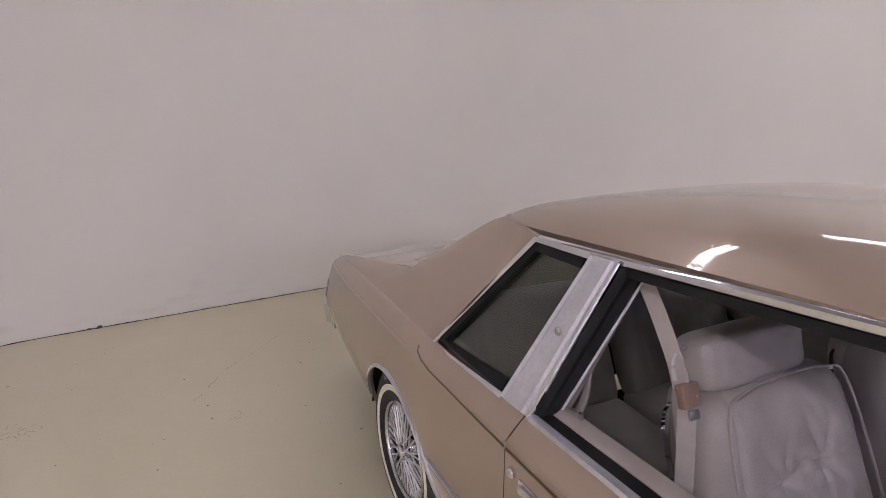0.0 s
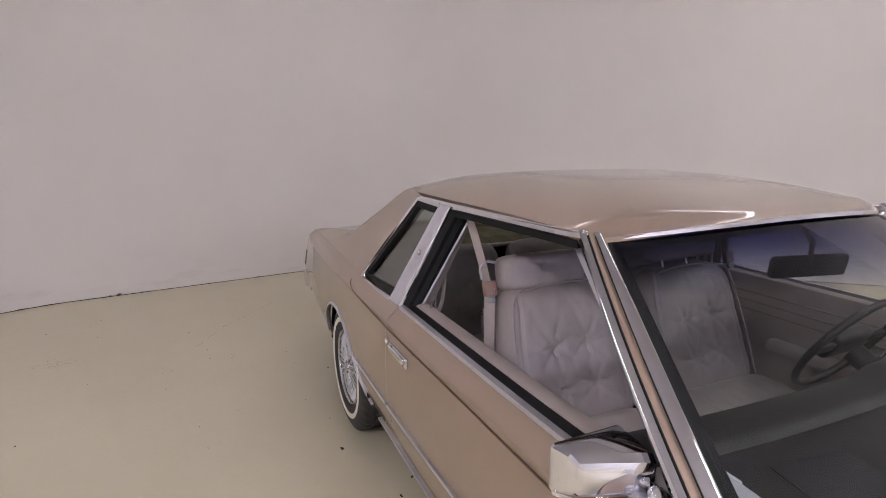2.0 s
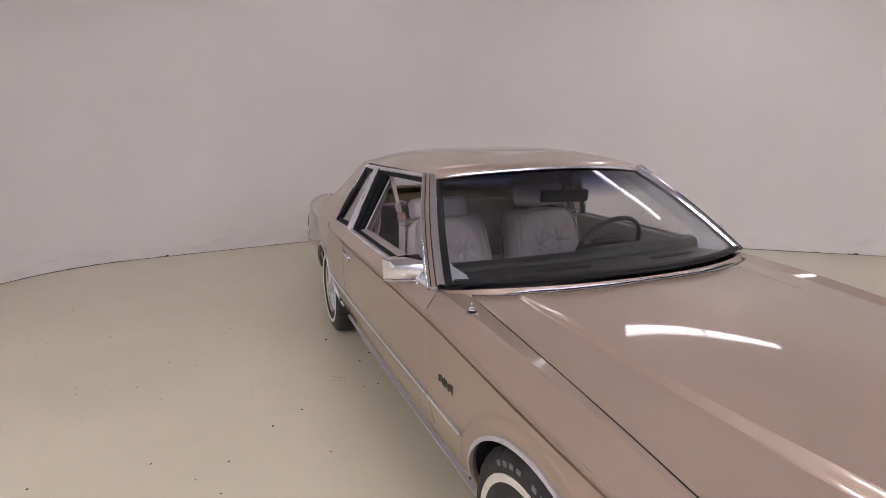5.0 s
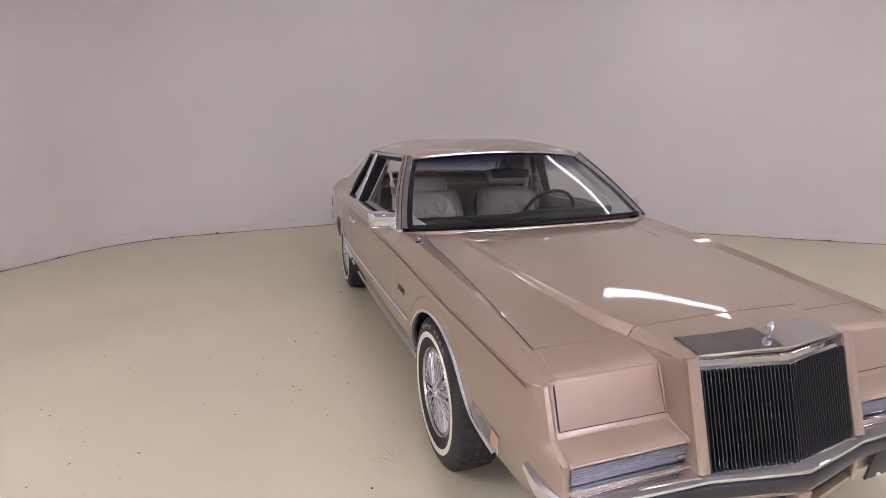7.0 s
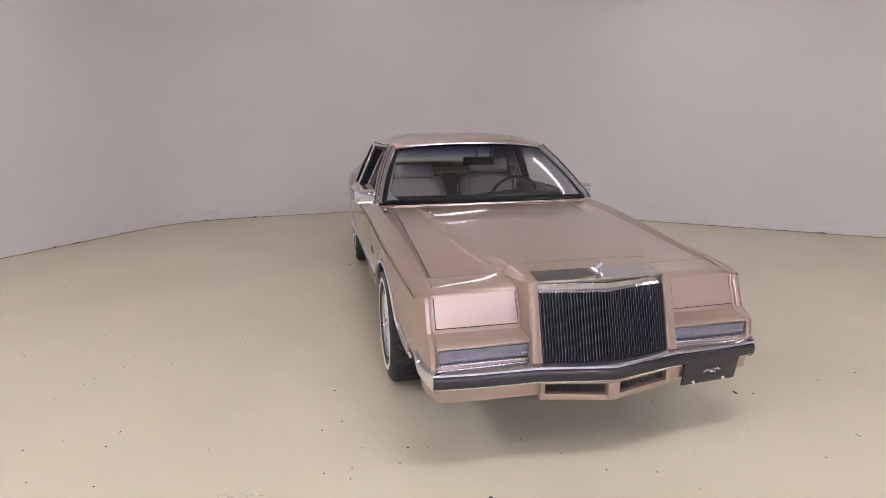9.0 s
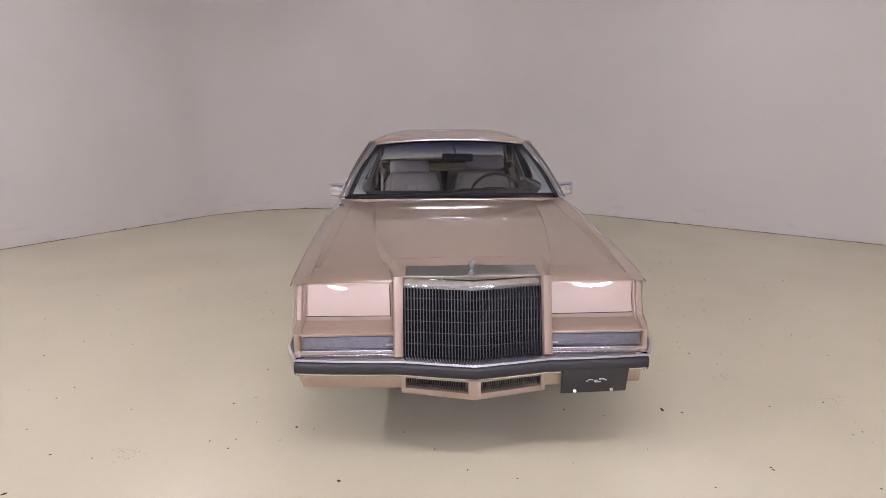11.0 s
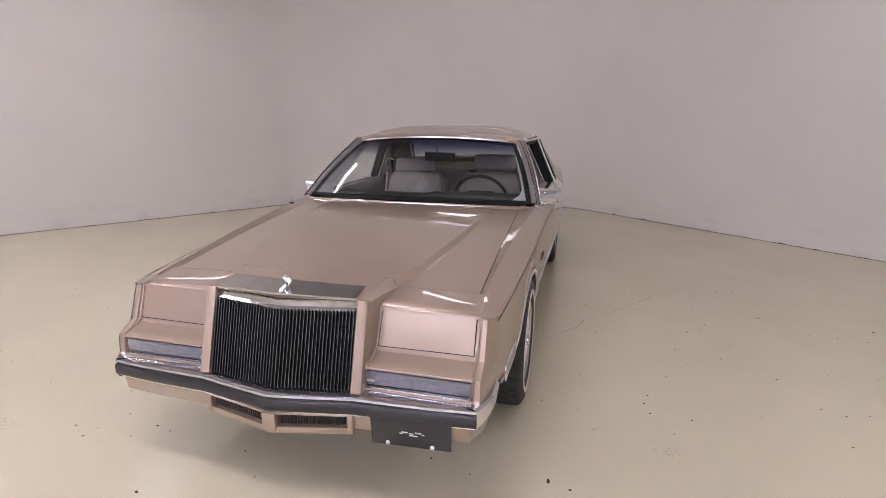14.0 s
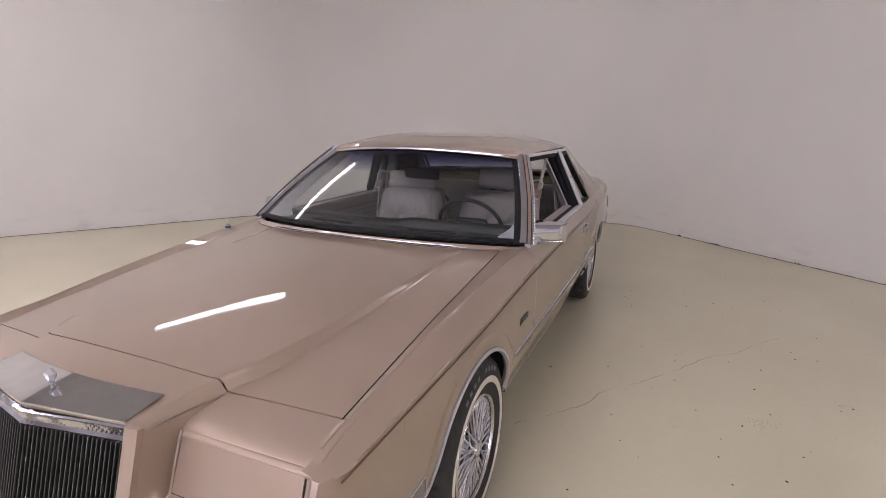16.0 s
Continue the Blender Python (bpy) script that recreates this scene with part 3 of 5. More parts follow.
def side_panel(s, a, b, front=False, rear=False):
    """Body side from y = a to b, as a grid; s is -1 for the car's right. The front piece follows the stepped nose."""
    rows = []
    for y in ([a + (b - a) * t for t in (0, 0.008, 0.025, 0.055, 0.10, 0.16, 0.24, 0.32, 0.5, 0.72, 1.0)] if front else columns(a, b)):
        k = (b - y) / (b - a) if front else 0.0
        yt = y + k * (FRONT_EDGE(0.755) - a)
        z0, zc, z1 = low_z(max(y, -2.2)), CREASE(yt) + FOLD(yt), TOPZ(yt)
        if front:
            zs = [z0, 0.40, 0.44, 0.465, 0.49, 0.525, 0.558, 0.5655, 0.572, 0.578, 0.587, 0.5945, 0.603, 0.64, 0.68, zc - 0.002]
        else:
            zs = [z0 + (zc - 0.002 - z0) * t for t in (0, 0.06, 0.14, 0.24, 0.36, 0.5, 0.64, 0.78, 0.9, 1.0)]
        zs += [zc + 0.002 + (z1 - zc - 0.002) * t for t in (0, 0.12, 0.26, 0.42, 0.58, 0.74, 0.88, 1.0)]
        row = []
        for z in zs:
            yy = y + k * (FRONT_EDGE(z) - a)
            x = side_x(yy, z)
            if front:
                # the side draws in to a blade beside the lamp pod
                tip = FRONT_EDGE(z)
                x -= max(0.0, side_x(tip, z) - 0.768) * max(0.0, 1 - (yy - tip) / 0.15) ** 2
            row.append(Vector((s * x, tail_y(yy, z) if rear else yy + gap_lean(yy, z), z)))
        p = row[-1]
        row.append(Vector((p.x - s * 0.004, p.y, p.z + 0.0012)))
        row.append(Vector((p.x - s * 0.008, p.y, p.z + 0.0012)))
        q = row[0]
        rows.append([Vector((q.x - s * 0.018, q.y, q.z + 0.004)), Vector((q.x - s * 0.008, q.y, q.z - 0.002))] + row)
    return sheet(rows, flip=s > 0)


SAIL_TOP = arc([(0.684, 0.815, 1.292), (0.640, 1.075, 1.300), (0.690, 1.270, 1.195), (0.728, 1.42, 1.115), (0.755, 1.56, 1.045), (0.772, 1.80, 1.008), (0.782, 2.10, 0.968), (0.786, 2.42, 0.914), (0.780, 2.475, 0.898)], 6)
HOODX = 0.704
HOOD_FRONT = line((0, -2.097), (0.345, -2.093), (0.362, -2.082), (0.70, -2.047), (0.80, -2.045))


RIDGE_X = curve((-2.4, 0.335), (-2.1, 0.360), (-2.0, 0.402), (-1.7, 0.462), (-1.4, 0.505), (-1.1, 0.532), (-0.8, 0.555))
EDGE_Z = curve((-2.2, 0.757), (-2.04, 0.778), (-1.5, 0.842), (-0.75, 0.908))
BULGE = curve((-2.4, 0.038), (-2.1, 0.038), (-1.6, 0.024), (-1.0, 0.010), (-0.7, 0.004))


def hood_z(x, y):
    x = abs(x)
    outer = EDGE_Z(y) + 0.024 * (1 - (x / 0.71) ** 2)
    r = RIDGE_X(y)
    return outer + BULGE(y) * smooth((r + 0.012 - x) / 0.024) + 0.012 * (1 - smooth(x / r)) * smooth((y + 2.3) / 0.8)


def fender_top_z(x, y, g):
    """Height of the strip between hood gap (at g) and fender edge."""
    tx, tz, ez = TOPX(y) - 0.006, TOPZ(y) + 0.0012, EDGE_Z(min(y, -0.75)) - 0.001
    if x > TOPX(y):
        fold = CREASE(y) + FOLD(y)
        return tz - (tz - fold) * min(1.0, (x - TOPX(y)) / (WIDE(y) - 0.004 - TOPX(y)))
    f = max(0.0, min(1.0, (x - g) / (tx - g)))
    return ez + (tz - ez) * f


def screen_low(x):
    """The windshield's lower edge: y and z at a given x."""
    u = min(1, abs(x) / 0.785)
    return -0.915 + 0.25 * u ** 2.2, 0.958 - 0.036 * u ** 2.2


def screen_top(x):
    u = min(1, abs(x) / 0.605)
    return -0.235 + 0.11 * u ** 2.4, 1.318 - 0.033 * u ** 2.0


def hood_rear(x):
    return screen_low(min(abs(x), 0.70))[0] - 0.044 - 0.012 * (abs(x) / HOODX) ** 4


# the car and its painted panels
car = thing("car", "tan metallic two-door coupe with chrome trim on a cream floor", "car")

hood_rows = []
cols = [("in", k / 14) for k in range(-14, 15)]
left_out = [("out", -1 + k / 10) for k in range(0, 10)]
right_out = [("out", k / 10) for k in range(1, 11)]
ramp = [0.0, 0.25, 0.5, 0.75]
for kind, u in left_out + [("ramp", -1 + r) for r in ramp] + cols + [("ramp", 1 - r) for r in ramp[::-1]] + right_out:
    row = []
    for t in steps(0, 1, 30):
        r = RIDGE_X(-2.09 + 1.29 * t)
        if kind == "in":
            x = u * (r - 0.012)
        elif kind == "ramp":
            x = math.copysign(r + 0.012 - 0.024 * (1 - abs(u)), u)
        else:
            x = math.copysign(r + 0.012 + (HOODX - r - 0.012) * abs(u), u)
        y = HOOD_FRONT(abs(x)) + (hood_rear(x) - HOOD_FRONT(abs(x))) * t
        row.append(Vector((x, y, hood_z(x, y))))
    first, last = row[0], row[-1]
    hood_rows.append([first + Vector((0, 0.012, -0.02)), first + Vector((0, 0.0, -0.006))] + row + [last + Vector((0, 0.006, -0.012))])
hood = part("hood", sheet(hood_rows), PAINT, car, "long hood with two raised creases", 30)

for s in (-1, 1):
    fender = part("front_fender", side_panel(s, -1.95, DOOR_F - 0.002), PAINT, car, sharp=24)
    part("fender_nose", side_panel(s, -2.37, -1.95, True), PAINT, fender, sharp=24)
    # flat strip on top between hood gap and fender edge
    rows = []
    for y in steps(-2.050, -0.62, 34):
        g = HOODX + 0.0025 if y < -0.75 else 0.72 + (y + 0.75) * 0.5
        tx = TOPX(y) - 0.006
        xs = [g + (tx - g) * f for f in (0, 0.3, 0.7, 1.0)]
        rows.append([Vector((s * g, y, fender_top_z(g, y, g) - 0.02))] + [Vector((s * x, y, fender_top_z(x, y, g))) for x in xs])
    part("fender_top", sheet(rows, flip=s < 0), PAINT, fender, sharp=30)
    # rounded creases that catch the light
    pts = [Vector((s * (TOPX(y) - 0.0045), y + gap_lean(y, TOPZ(y)), TOPZ(y) - 0.0022)) for y in steps(-2.16, -0.80, 34)]
    part("top_crease", tube(pts, 0.0042, 10), PAINT, fender)
    pts = [Vector((s * (WIDE(y) - 0.0050), y, CREASE(y) + FOLD(y) - 0.0005)) for y in steps(-2.14, DOOR_F - 0.006, 34)]
    part("shoulder_crease", tube(pts, 0.0042, 10), PAINT, fender)
    quarter = part("rear_quarter", side_panel(s, DOOR_R + 0.002, 2.60, rear=True), PAINT, car, sharp=24)
    # skin from the quarter's shoulder up to the sloping pillar edge and the bustle deck
    rows = []
    for u in steps(0, 1, 40):
        yb = 1.135 + (2.50 - 1.135) * u
        low = Vector((TOPX(yb) - 0.004, yb, TOPZ(yb)))
        k = u * (len(SAIL_TOP) - 1)
        n = min(int(k), len(SAIL_TOP) - 2)
        top = Vector(SAIL_TOP[n]).lerp(Vector(SAIL_TOP[n + 1]), k - n)
        row = []
        for v in steps(0, 1, 12):
            p = low.lerp(top, v)
            row.append(Vector((s * (p.x + 0.012 * math.sin(math.pi * v) * (1 - 0.5 * u)), p.y, p.z)))
        e = row[-1]
        rows.append(row + [Vector((e.x - s * 0.008, e.y, e.z + 0.003)), Vector((e.x - s * 0.016, e.y + 0.004, e.z - 0.004)), Vector((e.x - s * 0.018, e.y + 0.004, e.z - 0.03))])
    part("sail_panel", sheet(rows, flip=s > 0), PAINT, car, sharp=30)

# roof
ROOF_C = curve((-0.26, 1.322), (-0.1, 1.352), (0.1, 1.382), (0.35, 1.396), (0.6, 1.396), (0.9, 1.377), (1.12, 1.338))
ROOF_E = curve((-0.14, 1.300), (0.2, 1.305), (0.6, 1.303), (0.9, 1.300), (1.12, 1.296))
rows = []
for i in range(33):
    u = -1 + 2 * i / 32
    row = []
    for t in [0, 0.012, 0.025, 0.04, 0.055] + steps(0.08, 1, 24):
        y0 = screen_top(u * 0.605)[0] - 0.012
        y1 = 1.085 + 0.03 * (1 - u * u)
        y = y0 + (y1 - y0) * t
        half = curve((-0.26, 0.628), (0.0, 0.650), (0.6, 0.655), (0.9, 0.648), (1.12, 0.622))(y)
        e, c = ROOF_E(y), ROOF_C(y)
        k = smooth(t / 0.055)
        row.append(Vector((u * half, y, (1 - k) * (screen_top(u * 0.605)[1] + 0.003) + k * (c + (e - c) * abs(u) ** 4.6))))
    rows.append(row)
edge0 = [p + Vector((0.006, 0, -0.016)) for p in rows[0]]
edge1 = [p + Vector((-0.006, 0, -0.016)) for p in rows[-1]]
rows = [[p + Vector((0.0, 0, -0.006)) for p in edge0], edge0] + rows + [edge1]
edge_rows = [[r[0] + Vector((0, 0.004, -0.014))] + r + [r[-1] + Vector((0, 0.004, -0.012))] for r in rows]
roof = part("roof", sheet(edge_rows), PAINT, car, sharp=30)
rows = [[Vector((r[j].x * 0.97, r[j].y, r[j].z - 0.035)) for j in range(1, len(r) - 1)] for r in edge_rows[2:-1]]
part("headliner", sheet(rows), HEADLINER, roof, "cloth headliner")

def between(x_low, x_top, t):
    yl, zl = screen_low(x_low)
    yt, zt = screen_top(x_top)
    x = (x_low + (x_top - x_low) * t) * (1 + 0.020 * math.sin(math.pi * t))
    return Vector((x, yl + (yt - yl) * t - 0.008 * math.sin(math.pi * t), zl + (zt - zl) * t + 0.010 * math.sin(math.pi * t)))


# windshield posts, painted, with chrome on both edges
for s in (-1, 1):
    lo, hi = Vector((s * 0.806, -0.660, 0.912)), Vector((s * 0.622, -0.128, 1.300))
    lift = Vector((s * 0.5, -0.42, 0.75)).normalized()

    def across(t, f, up):
        """A place on the post: f from the glass edge (0) to the door edge (1)."""
        glass_edge = between(s * 0.768, s * 0.586, t)
        door_edge = lo.lerp(hi, t) + Vector((s * (0.026 + 0.016 * math.sin(math.pi * t)), 0.010, 0.004 * math.sin(math.pi * t)))
        return glass_edge.lerp(door_edge, f) + lift * (0.012 * math.sin(math.pi * (0.15 + 0.7 * f)) + up)

    def strip(f0, f1, up):
        return sheet([[across(t, f0, -0.012), across(t, f0 + 0.01, up - 0.002), across(t, f0 + 0.06, up), across(t, 0.5 * (f0 + f1), up + 0.0015), across(t, f1 - 0.06, up), across(t, f1 - 0.01, up - 0.002), across(t, f1, -0.012)] for t in steps(0, 1, 14)], flip=s > 0)
    post = part("windshield_post", strip(0.36, 0.80, 0.0), PAINT, car, sharp=40)
    part("post_moulding", strip(0.72, 1.04, 0.005), CHROME, post, "chrome moulding")
    part("screen_moulding", strip(0.0, 0.44, 0.006), CHROME, post, "chrome moulding")
    for f in (0.44, 0.72):
        part("post_groove", tube([across(t, f, 0.0055) for t in steps(0, 0.975, 14)], 0.0017, 6), BLACK, post, "dark groove beside the moulding")
    path = [across(t, 0.95, 0.0) for t in (0.9, 1.0)]
    # drip moulding over the door and quarter window
    path = [path[-1]] + [Vector((s * x, y, z)) for x, y, z in ((0.640, -0.118, 1.297), (0.652, 0.0, 1.294), (0.670, 0.3, 1.293), (0.686, 0.6, 1.292), (0.686, 0.80, 1.290))]
    part("drip_moulding", sweep(arc(path, 5), [(-0.011, -0.008), (0.011, -0.008), (0.011, 0.004), (0.004, 0.008), (-0.004, 0.008), (-0.011, 0.004)]), CHROME, roof, "chrome drip moulding")
    part("window_seal", sweep([Vector((s * (x - 0.008), y, z - 0.022)) for x, y, z in ((0.640, -0.10, 1.288), (0.652, 0.0, 1.290), (0.668, 0.3, 1.288), (0.680, 0.52, 1.286))], [(-0.010, -0.008), (0.010, -0.008), (0.010, 0.012), (-0.010, 0.012)]), RUBBER, roof, "black rubber seal")
    path = [lo.lerp(hi, t) + Vector((s * 0.008, 0.030, -0.012)) for t in steps(0, 1, 8)]
    part("post_seal", sweep(path, [(-0.006, -0.006), (0.006, -0.006), (0.006, 0.006), (-0.006, 0.006)]), RUBBER, post, "black rubber seal")

# windshield glass and its chrome surround
rows = [[between(0.772 * u, 0.590 * u, t) for t in steps(0, 1, 16)] for u in steps(-1, 1, 32)]
shield = part("windshield", thick(sheet(rows), 0.004), SCREEN_GLASS, car, "tinted windshield with a blue shade band")
low = [between(0.785 * u, 0.6 * u, 0.0) + Vector((0, -0.012, 0.002)) for u in steps(-1, 1, 32)]
part("lower_seal", sweep([p + Vector((0, 0.026, 0.011)) for p in low[1:-1]], [(-0.022, -0.010), (0.022, -0.004), (0.022, 0.010), (-0.022, 0.004)]), RUBBER, shield, "black rubber seal")
top = [between(0.785 * u, 0.605 * u, 1.0) + Vector((0, -0.012, 0.003)) for u in steps(-1, 1, 32)]
part("upper_moulding", sweep(top, [(-0.008, -0.006), (0.008, -0.006), (0.007, 0.003), (-0.007, 0.004)]), CHROME, shield, "chrome moulding")
for s in (-1, 1):
    path = [between(s * 0.755, s * 0.574, t) + Vector((0, 0.006, -0.002)) for t in steps(0, 1, 14)]
    part("side_seal", sweep(path, [(-0.014, -0.004), (0.014, -0.004), (0.014, 0.004), (-0.014, 0.004)]), RUBBER, shield, "black rubber seal")

# cowl below the windshield and dark bay under the hood
rows = []
for x in steps(-0.795, 0.795, 26):
    yr = hood_rear(x) + 0.004
    yl, zl = screen_low(x)
    rows.append([Vector((x, yr, hood_z(min(abs(x), 0.70), yr) - 0.03)), Vector((x, yr + 0.01, hood_z(min(abs(x), 0.70), yr) - 0.018)), Vector((x, yl - 0.014, zl - 0.012))])
cowl = part("cowl", sheet(rows), PAINT, car)
# wiper slot is not cut: a black sheet over the cowl gives its shade
well, edge = [], []
for r, x in zip(rows, steps(-0.795, 0.795, 26)):
    if abs(x) < 0.70:
        wide = 0.62 * smooth((0.72 - abs(x)) / 0.25)
        well.append([r[0] + Vector((0, 0, 0.006)), r[1] + Vector((0, 0, 0.003)), r[1].lerp(r[2], wide) + Vector((0, 0, 0.003))])
        edge.append(r[1].lerp(r[2], wide) + Vector((0, 0.002, 0.004)))
part("wiper_well", sheet(well), BLACK, cowl, "black sheet for the shaded slot in front of the windshield")
part("well_edge", sweep(edge, [(-0.003, -0.003), (0.003, -0.003), (0.002, 0.002), (-0.002, 0.002)]), CHROME, cowl, "thin chrome edge")
pts = [Vector((x, hood_rear(x) + 0.009, hood_z(min(abs(x), 0.70), hood_rear(x)) + 0.002)) for x in steps(-0.70, 0.70, 28)]
part("cowl_moulding", sweep(pts, [(-0.003, -0.006), (0.003, -0.006), (0.003, -0.001), (0.0, 0.0015), (-0.003, -0.001)]), CHROME, cowl, "chrome moulding")
part("engine_bay", merge(box(0, -1.44, 0.56, 1.34, 1.15, 0.44, 0.02), box(0, -2.12, 0.55, 1.36, 0.10, 0.34, 0.02)), BLACK, car, "dark space under the hood")

# door shells, trunk lid, tail
for s in (-1, 1):
    door = part("door", side_panel(s, DOOR_F + 0.002, DOOR_R - 0.002), PAINT, car, sharp=24)
    # door edges show as dark gaps
    for y in (DOOR_F, DOOR_R):
        zs = steps(0.26, 0.84, 10) + steps(0.85, TOPZ(y) - 0.006, 6)
        part("gap_seal", sweep([Vector((s * (side_x(y, z) - 0.009 - 0.006 * (z > 0.845)), y + (gap_lean(y, z) if y < 0 else 0.0), z)) for z in zs], [(-0.006, -0.006), (0.006, -0.006), (0.006, 0.006), (-0.006, 0.006)], (0, 1, 0)), BLACK, door)
    ys = steps(-0.655, 0.60, 24)
    part("belt_moulding", sweep([Vector((s * (TOPX(y) - 0.006), y, TOPZ(y) + 0.004)) for y in ys], [(-0.014, -0.006), (0.014, -0.008), (0.014, 0.000), (0.004, 0.007), (-0.014, 0.008)]), POST_METAL, door, "bright belt moulding")
    part("belt_seal", sweep([Vector((s * (TOPX(y) - 0.036), y, TOPZ(y) + 0.000)) for y in ys], [(-0.018, -0.02), (0.018, -0.02), (0.018, 0.003), (-0.018, 0.005)]), RUBBER, door, "black rubber seal")
    rows = []
    for y in steps(-0.64, 0.63, 20):
        x, z = TOPX(y) - 0.054, TOPZ(y)
        rows.append([Vector((s * x, y, z - 0.02)), Vector((s * x, y, z + 0.006)), Vector((s * (x - 0.010), y, z + 0.011)), Vector((s * (x - 0.05), y, z + 0.006)), Vector((s * (x - 0.066), y, z - 0.02)), Vector((s * (x - 0.070), y, 0.72)), Vector((s * (x - 0.085), y, 0.69)), Vector((s * (x - 0.075), y, 0.62)), Vector((s * (x - 0.07), y, 0.30))])
    inner = part("door_panel", sheet(rows), TRIM, door, "grey-brown vinyl inner door panel")
    for zz in (0.855, 0.815, 0.775):
        part("panel_seam", tube([(s * (TOPX(y) - 0.122), y, zz) for y in steps(-0.60, 0.58, 10)], 0.0030, 6), LEATHER_REAR, inner)
    part("armrest", box(s * 0.70, -0.05, 0.66, 0.07, 0.55, 0.06, 0.022, 3), TRIM, inner)
    part("pull_handle", tube(arc([(s * 0.698, -0.30, 0.80), (s * 0.668, -0.27, 0.80), (s * 0.668, -0.12, 0.80), (s * 0.698, -0.09, 0.80)], 6), 0.007), CHROME, inner, "chrome pull handle")
    part("lock_button", lathe([(0, 0.925), (0.006, 0.925), (0.004, 0.945), (0.007, 0.95), (0.007, 0.962), (0, 0.965)], 12, "z", (s * 0.757, 0.535, -0.020)), CHROME, inner, "chrome lock button")
    # outer handle: recess plate, pull bar, lock
    hz = 0.794
    tilt = pose(0, 0, 0, 0, -4 * s, 0)
    handle = part("door_handle", box(s * (side_x(0.48, hz) + 0.003), 0.472, hz, 0.008, 0.168, 0.034, 0.003, 2, tilt), CHROME, door, "chrome pull handle")
    part("handle_flap", box(s * (side_x(0.48, hz) + 0.011), 0.476, hz + 0.002, 0.010, 0.140, 0.020, 0.004, 3, tilt), CHROME, handle, "chrome flap")
    # black strip stands in for the shadow under the flap
    part("finger_slot", box(s * (side_x(0.48, hz) + 0.0065), 0.476, hz - 0.0125, 0.004, 0.132, 0.007, 0.001, 1, tilt), BLACK, handle, "black strip for the shadow under the flap")
    part("lock_cylinder", lathe([(0, 0.0), (0.013, 0.0), (0.013, 0.010), (0.009, 0.014), (0, 0.014)] if s > 0 else [(0, 0.0), (0.013, 0.0), (0.013, -0.010), (0.009, -0.014), (0, -0.014)], 16, "x", (s * (side_x(0.58, 0.808) - 0.002), 0.584, 0.808)), CHROME, handle)
    # body-side mouldings: crease stripe, lower moulding
    def stripe(y0, y1, dz, w, mat, owner, name, lift=0.0015, label=""):
        pts = [Vector((s * (side_x(y, CREASE(y) + dz) + lift), y, CREASE(y) + dz)) for y in steps(y0, y1, max(6, int((y1 - y0) / 0.06)))]
        return part(name, sweep(pts, [(-lift - 0.001, -w), (lift * 0.6, -w), (lift * 0.6, w), (-lift - 0.001, w)]), mat, owner, label)
    stripe(DOOR_F + 0.006, DOOR_R - 0.006, 0.0, 0.0023, PINSTRIPE, door, "pinstripe", label="brown pinstripe")
    fender = [o for o in car.children if o.name.startswith("front_fender")][-1 if s > 0 else 0]
    quarter = [o for o in car.children if o.name.startswith("rear_quarter")][-1 if s > 0 else 0]
    stripe(-2.20, DOOR_F - 0.006, 0.0, 0.0023, PINSTRIPE, fender, "pinstripe", label="brown pinstripe")
    pts = [Vector((s * (side_x(y, z) + 0.001), y, z)) for y, z in [(y, CREASE(y)) for y in steps(DOOR_R + 0.006, 1.05, 8)] + [(1.12, 0.862), (1.16, 0.872), (1.175, 0.885)]]
    part("pinstripe", sweep(pts, [(-0.002, -0.0022), (0.0012, -0.0022), (0.0012, 0.0022), (-0.002, 0.0022)]), PINSTRIPE, quarter, "brown pinstripe")

    def moulding(y0, y1, owner):
        pts = [Vector((s * (side_x(y, 0.535) + 0.003), y, 0.535)) for y in steps(y0, y1, max(4, int((y1 - y0) / 0.06)))]
        part("side_moulding", sweep(pts, [(-0.006, -0.006), (0.004, -0.0045), (0.005, 0.0), (0.004, 0.0045), (-0.006, 0.006)]), POST_METAL, owner, "slim bright side moulding")
        part("moulding_insert", sweep([p + Vector((s * 0.0035, 0, -0.001)) for p in pts], [(-0.002, -0.0016), (0.0022, -0.0016), (0.0022, 0.0016), (-0.002, 0.0016)]), RUBBER, owner, "dark insert line")
    moulding(FW + ARCH + 0.02, DOOR_F - 0.006, fender)
    moulding(DOOR_F + 0.006, DOOR_R - 0.006, door)
    moulding(DOOR_R + 0.006, RW - ARCH + 0.02, quarter)
    # rocker moulding along the sill
    pts = [Vector((s * (side_x(y, ROCKER) - 0.004), y, ROCKER - 0.004)) for y in steps(FW + ARCH + 0.02, RW - ARCH - 0.02, 30)]
    part("sill_moulding", sweep(pts, [(-0.02, -0.004), (0.004, -0.004), (0.004, 0.005), (-0.02, 0.005)]), POST_METAL, car, "bright sill moulding")
    # wheel-opening lips
    for c, owner in ((FW, fender), (RW, quarter)):
        k = 0.975 if c == FW else 0.93
        a0, a1 = (10 if c == FW else 14, 186)
        pts = []
        for d in steps(a0, a1, 40):
            y, z = c + ARCH * math.cos(radians(d)), HUB_Z + ARCH * k * math.sin(radians(d))
            pts.append(Vector((s * (side_x(y, z) + 0.002), y, z)))
        # the lips run out forwards and backwards at their feet
        if c == FW:
            pts = [p for p in pts if not (p.y < c and p.z < 0.425)]
            pts += [Vector((s * (side_x(y, z) + 0.001), y, z)) for y, z in ((-1.80, 0.415), (-1.83, 0.392), (-1.88, 0.365), (-1.925, 0.342))]
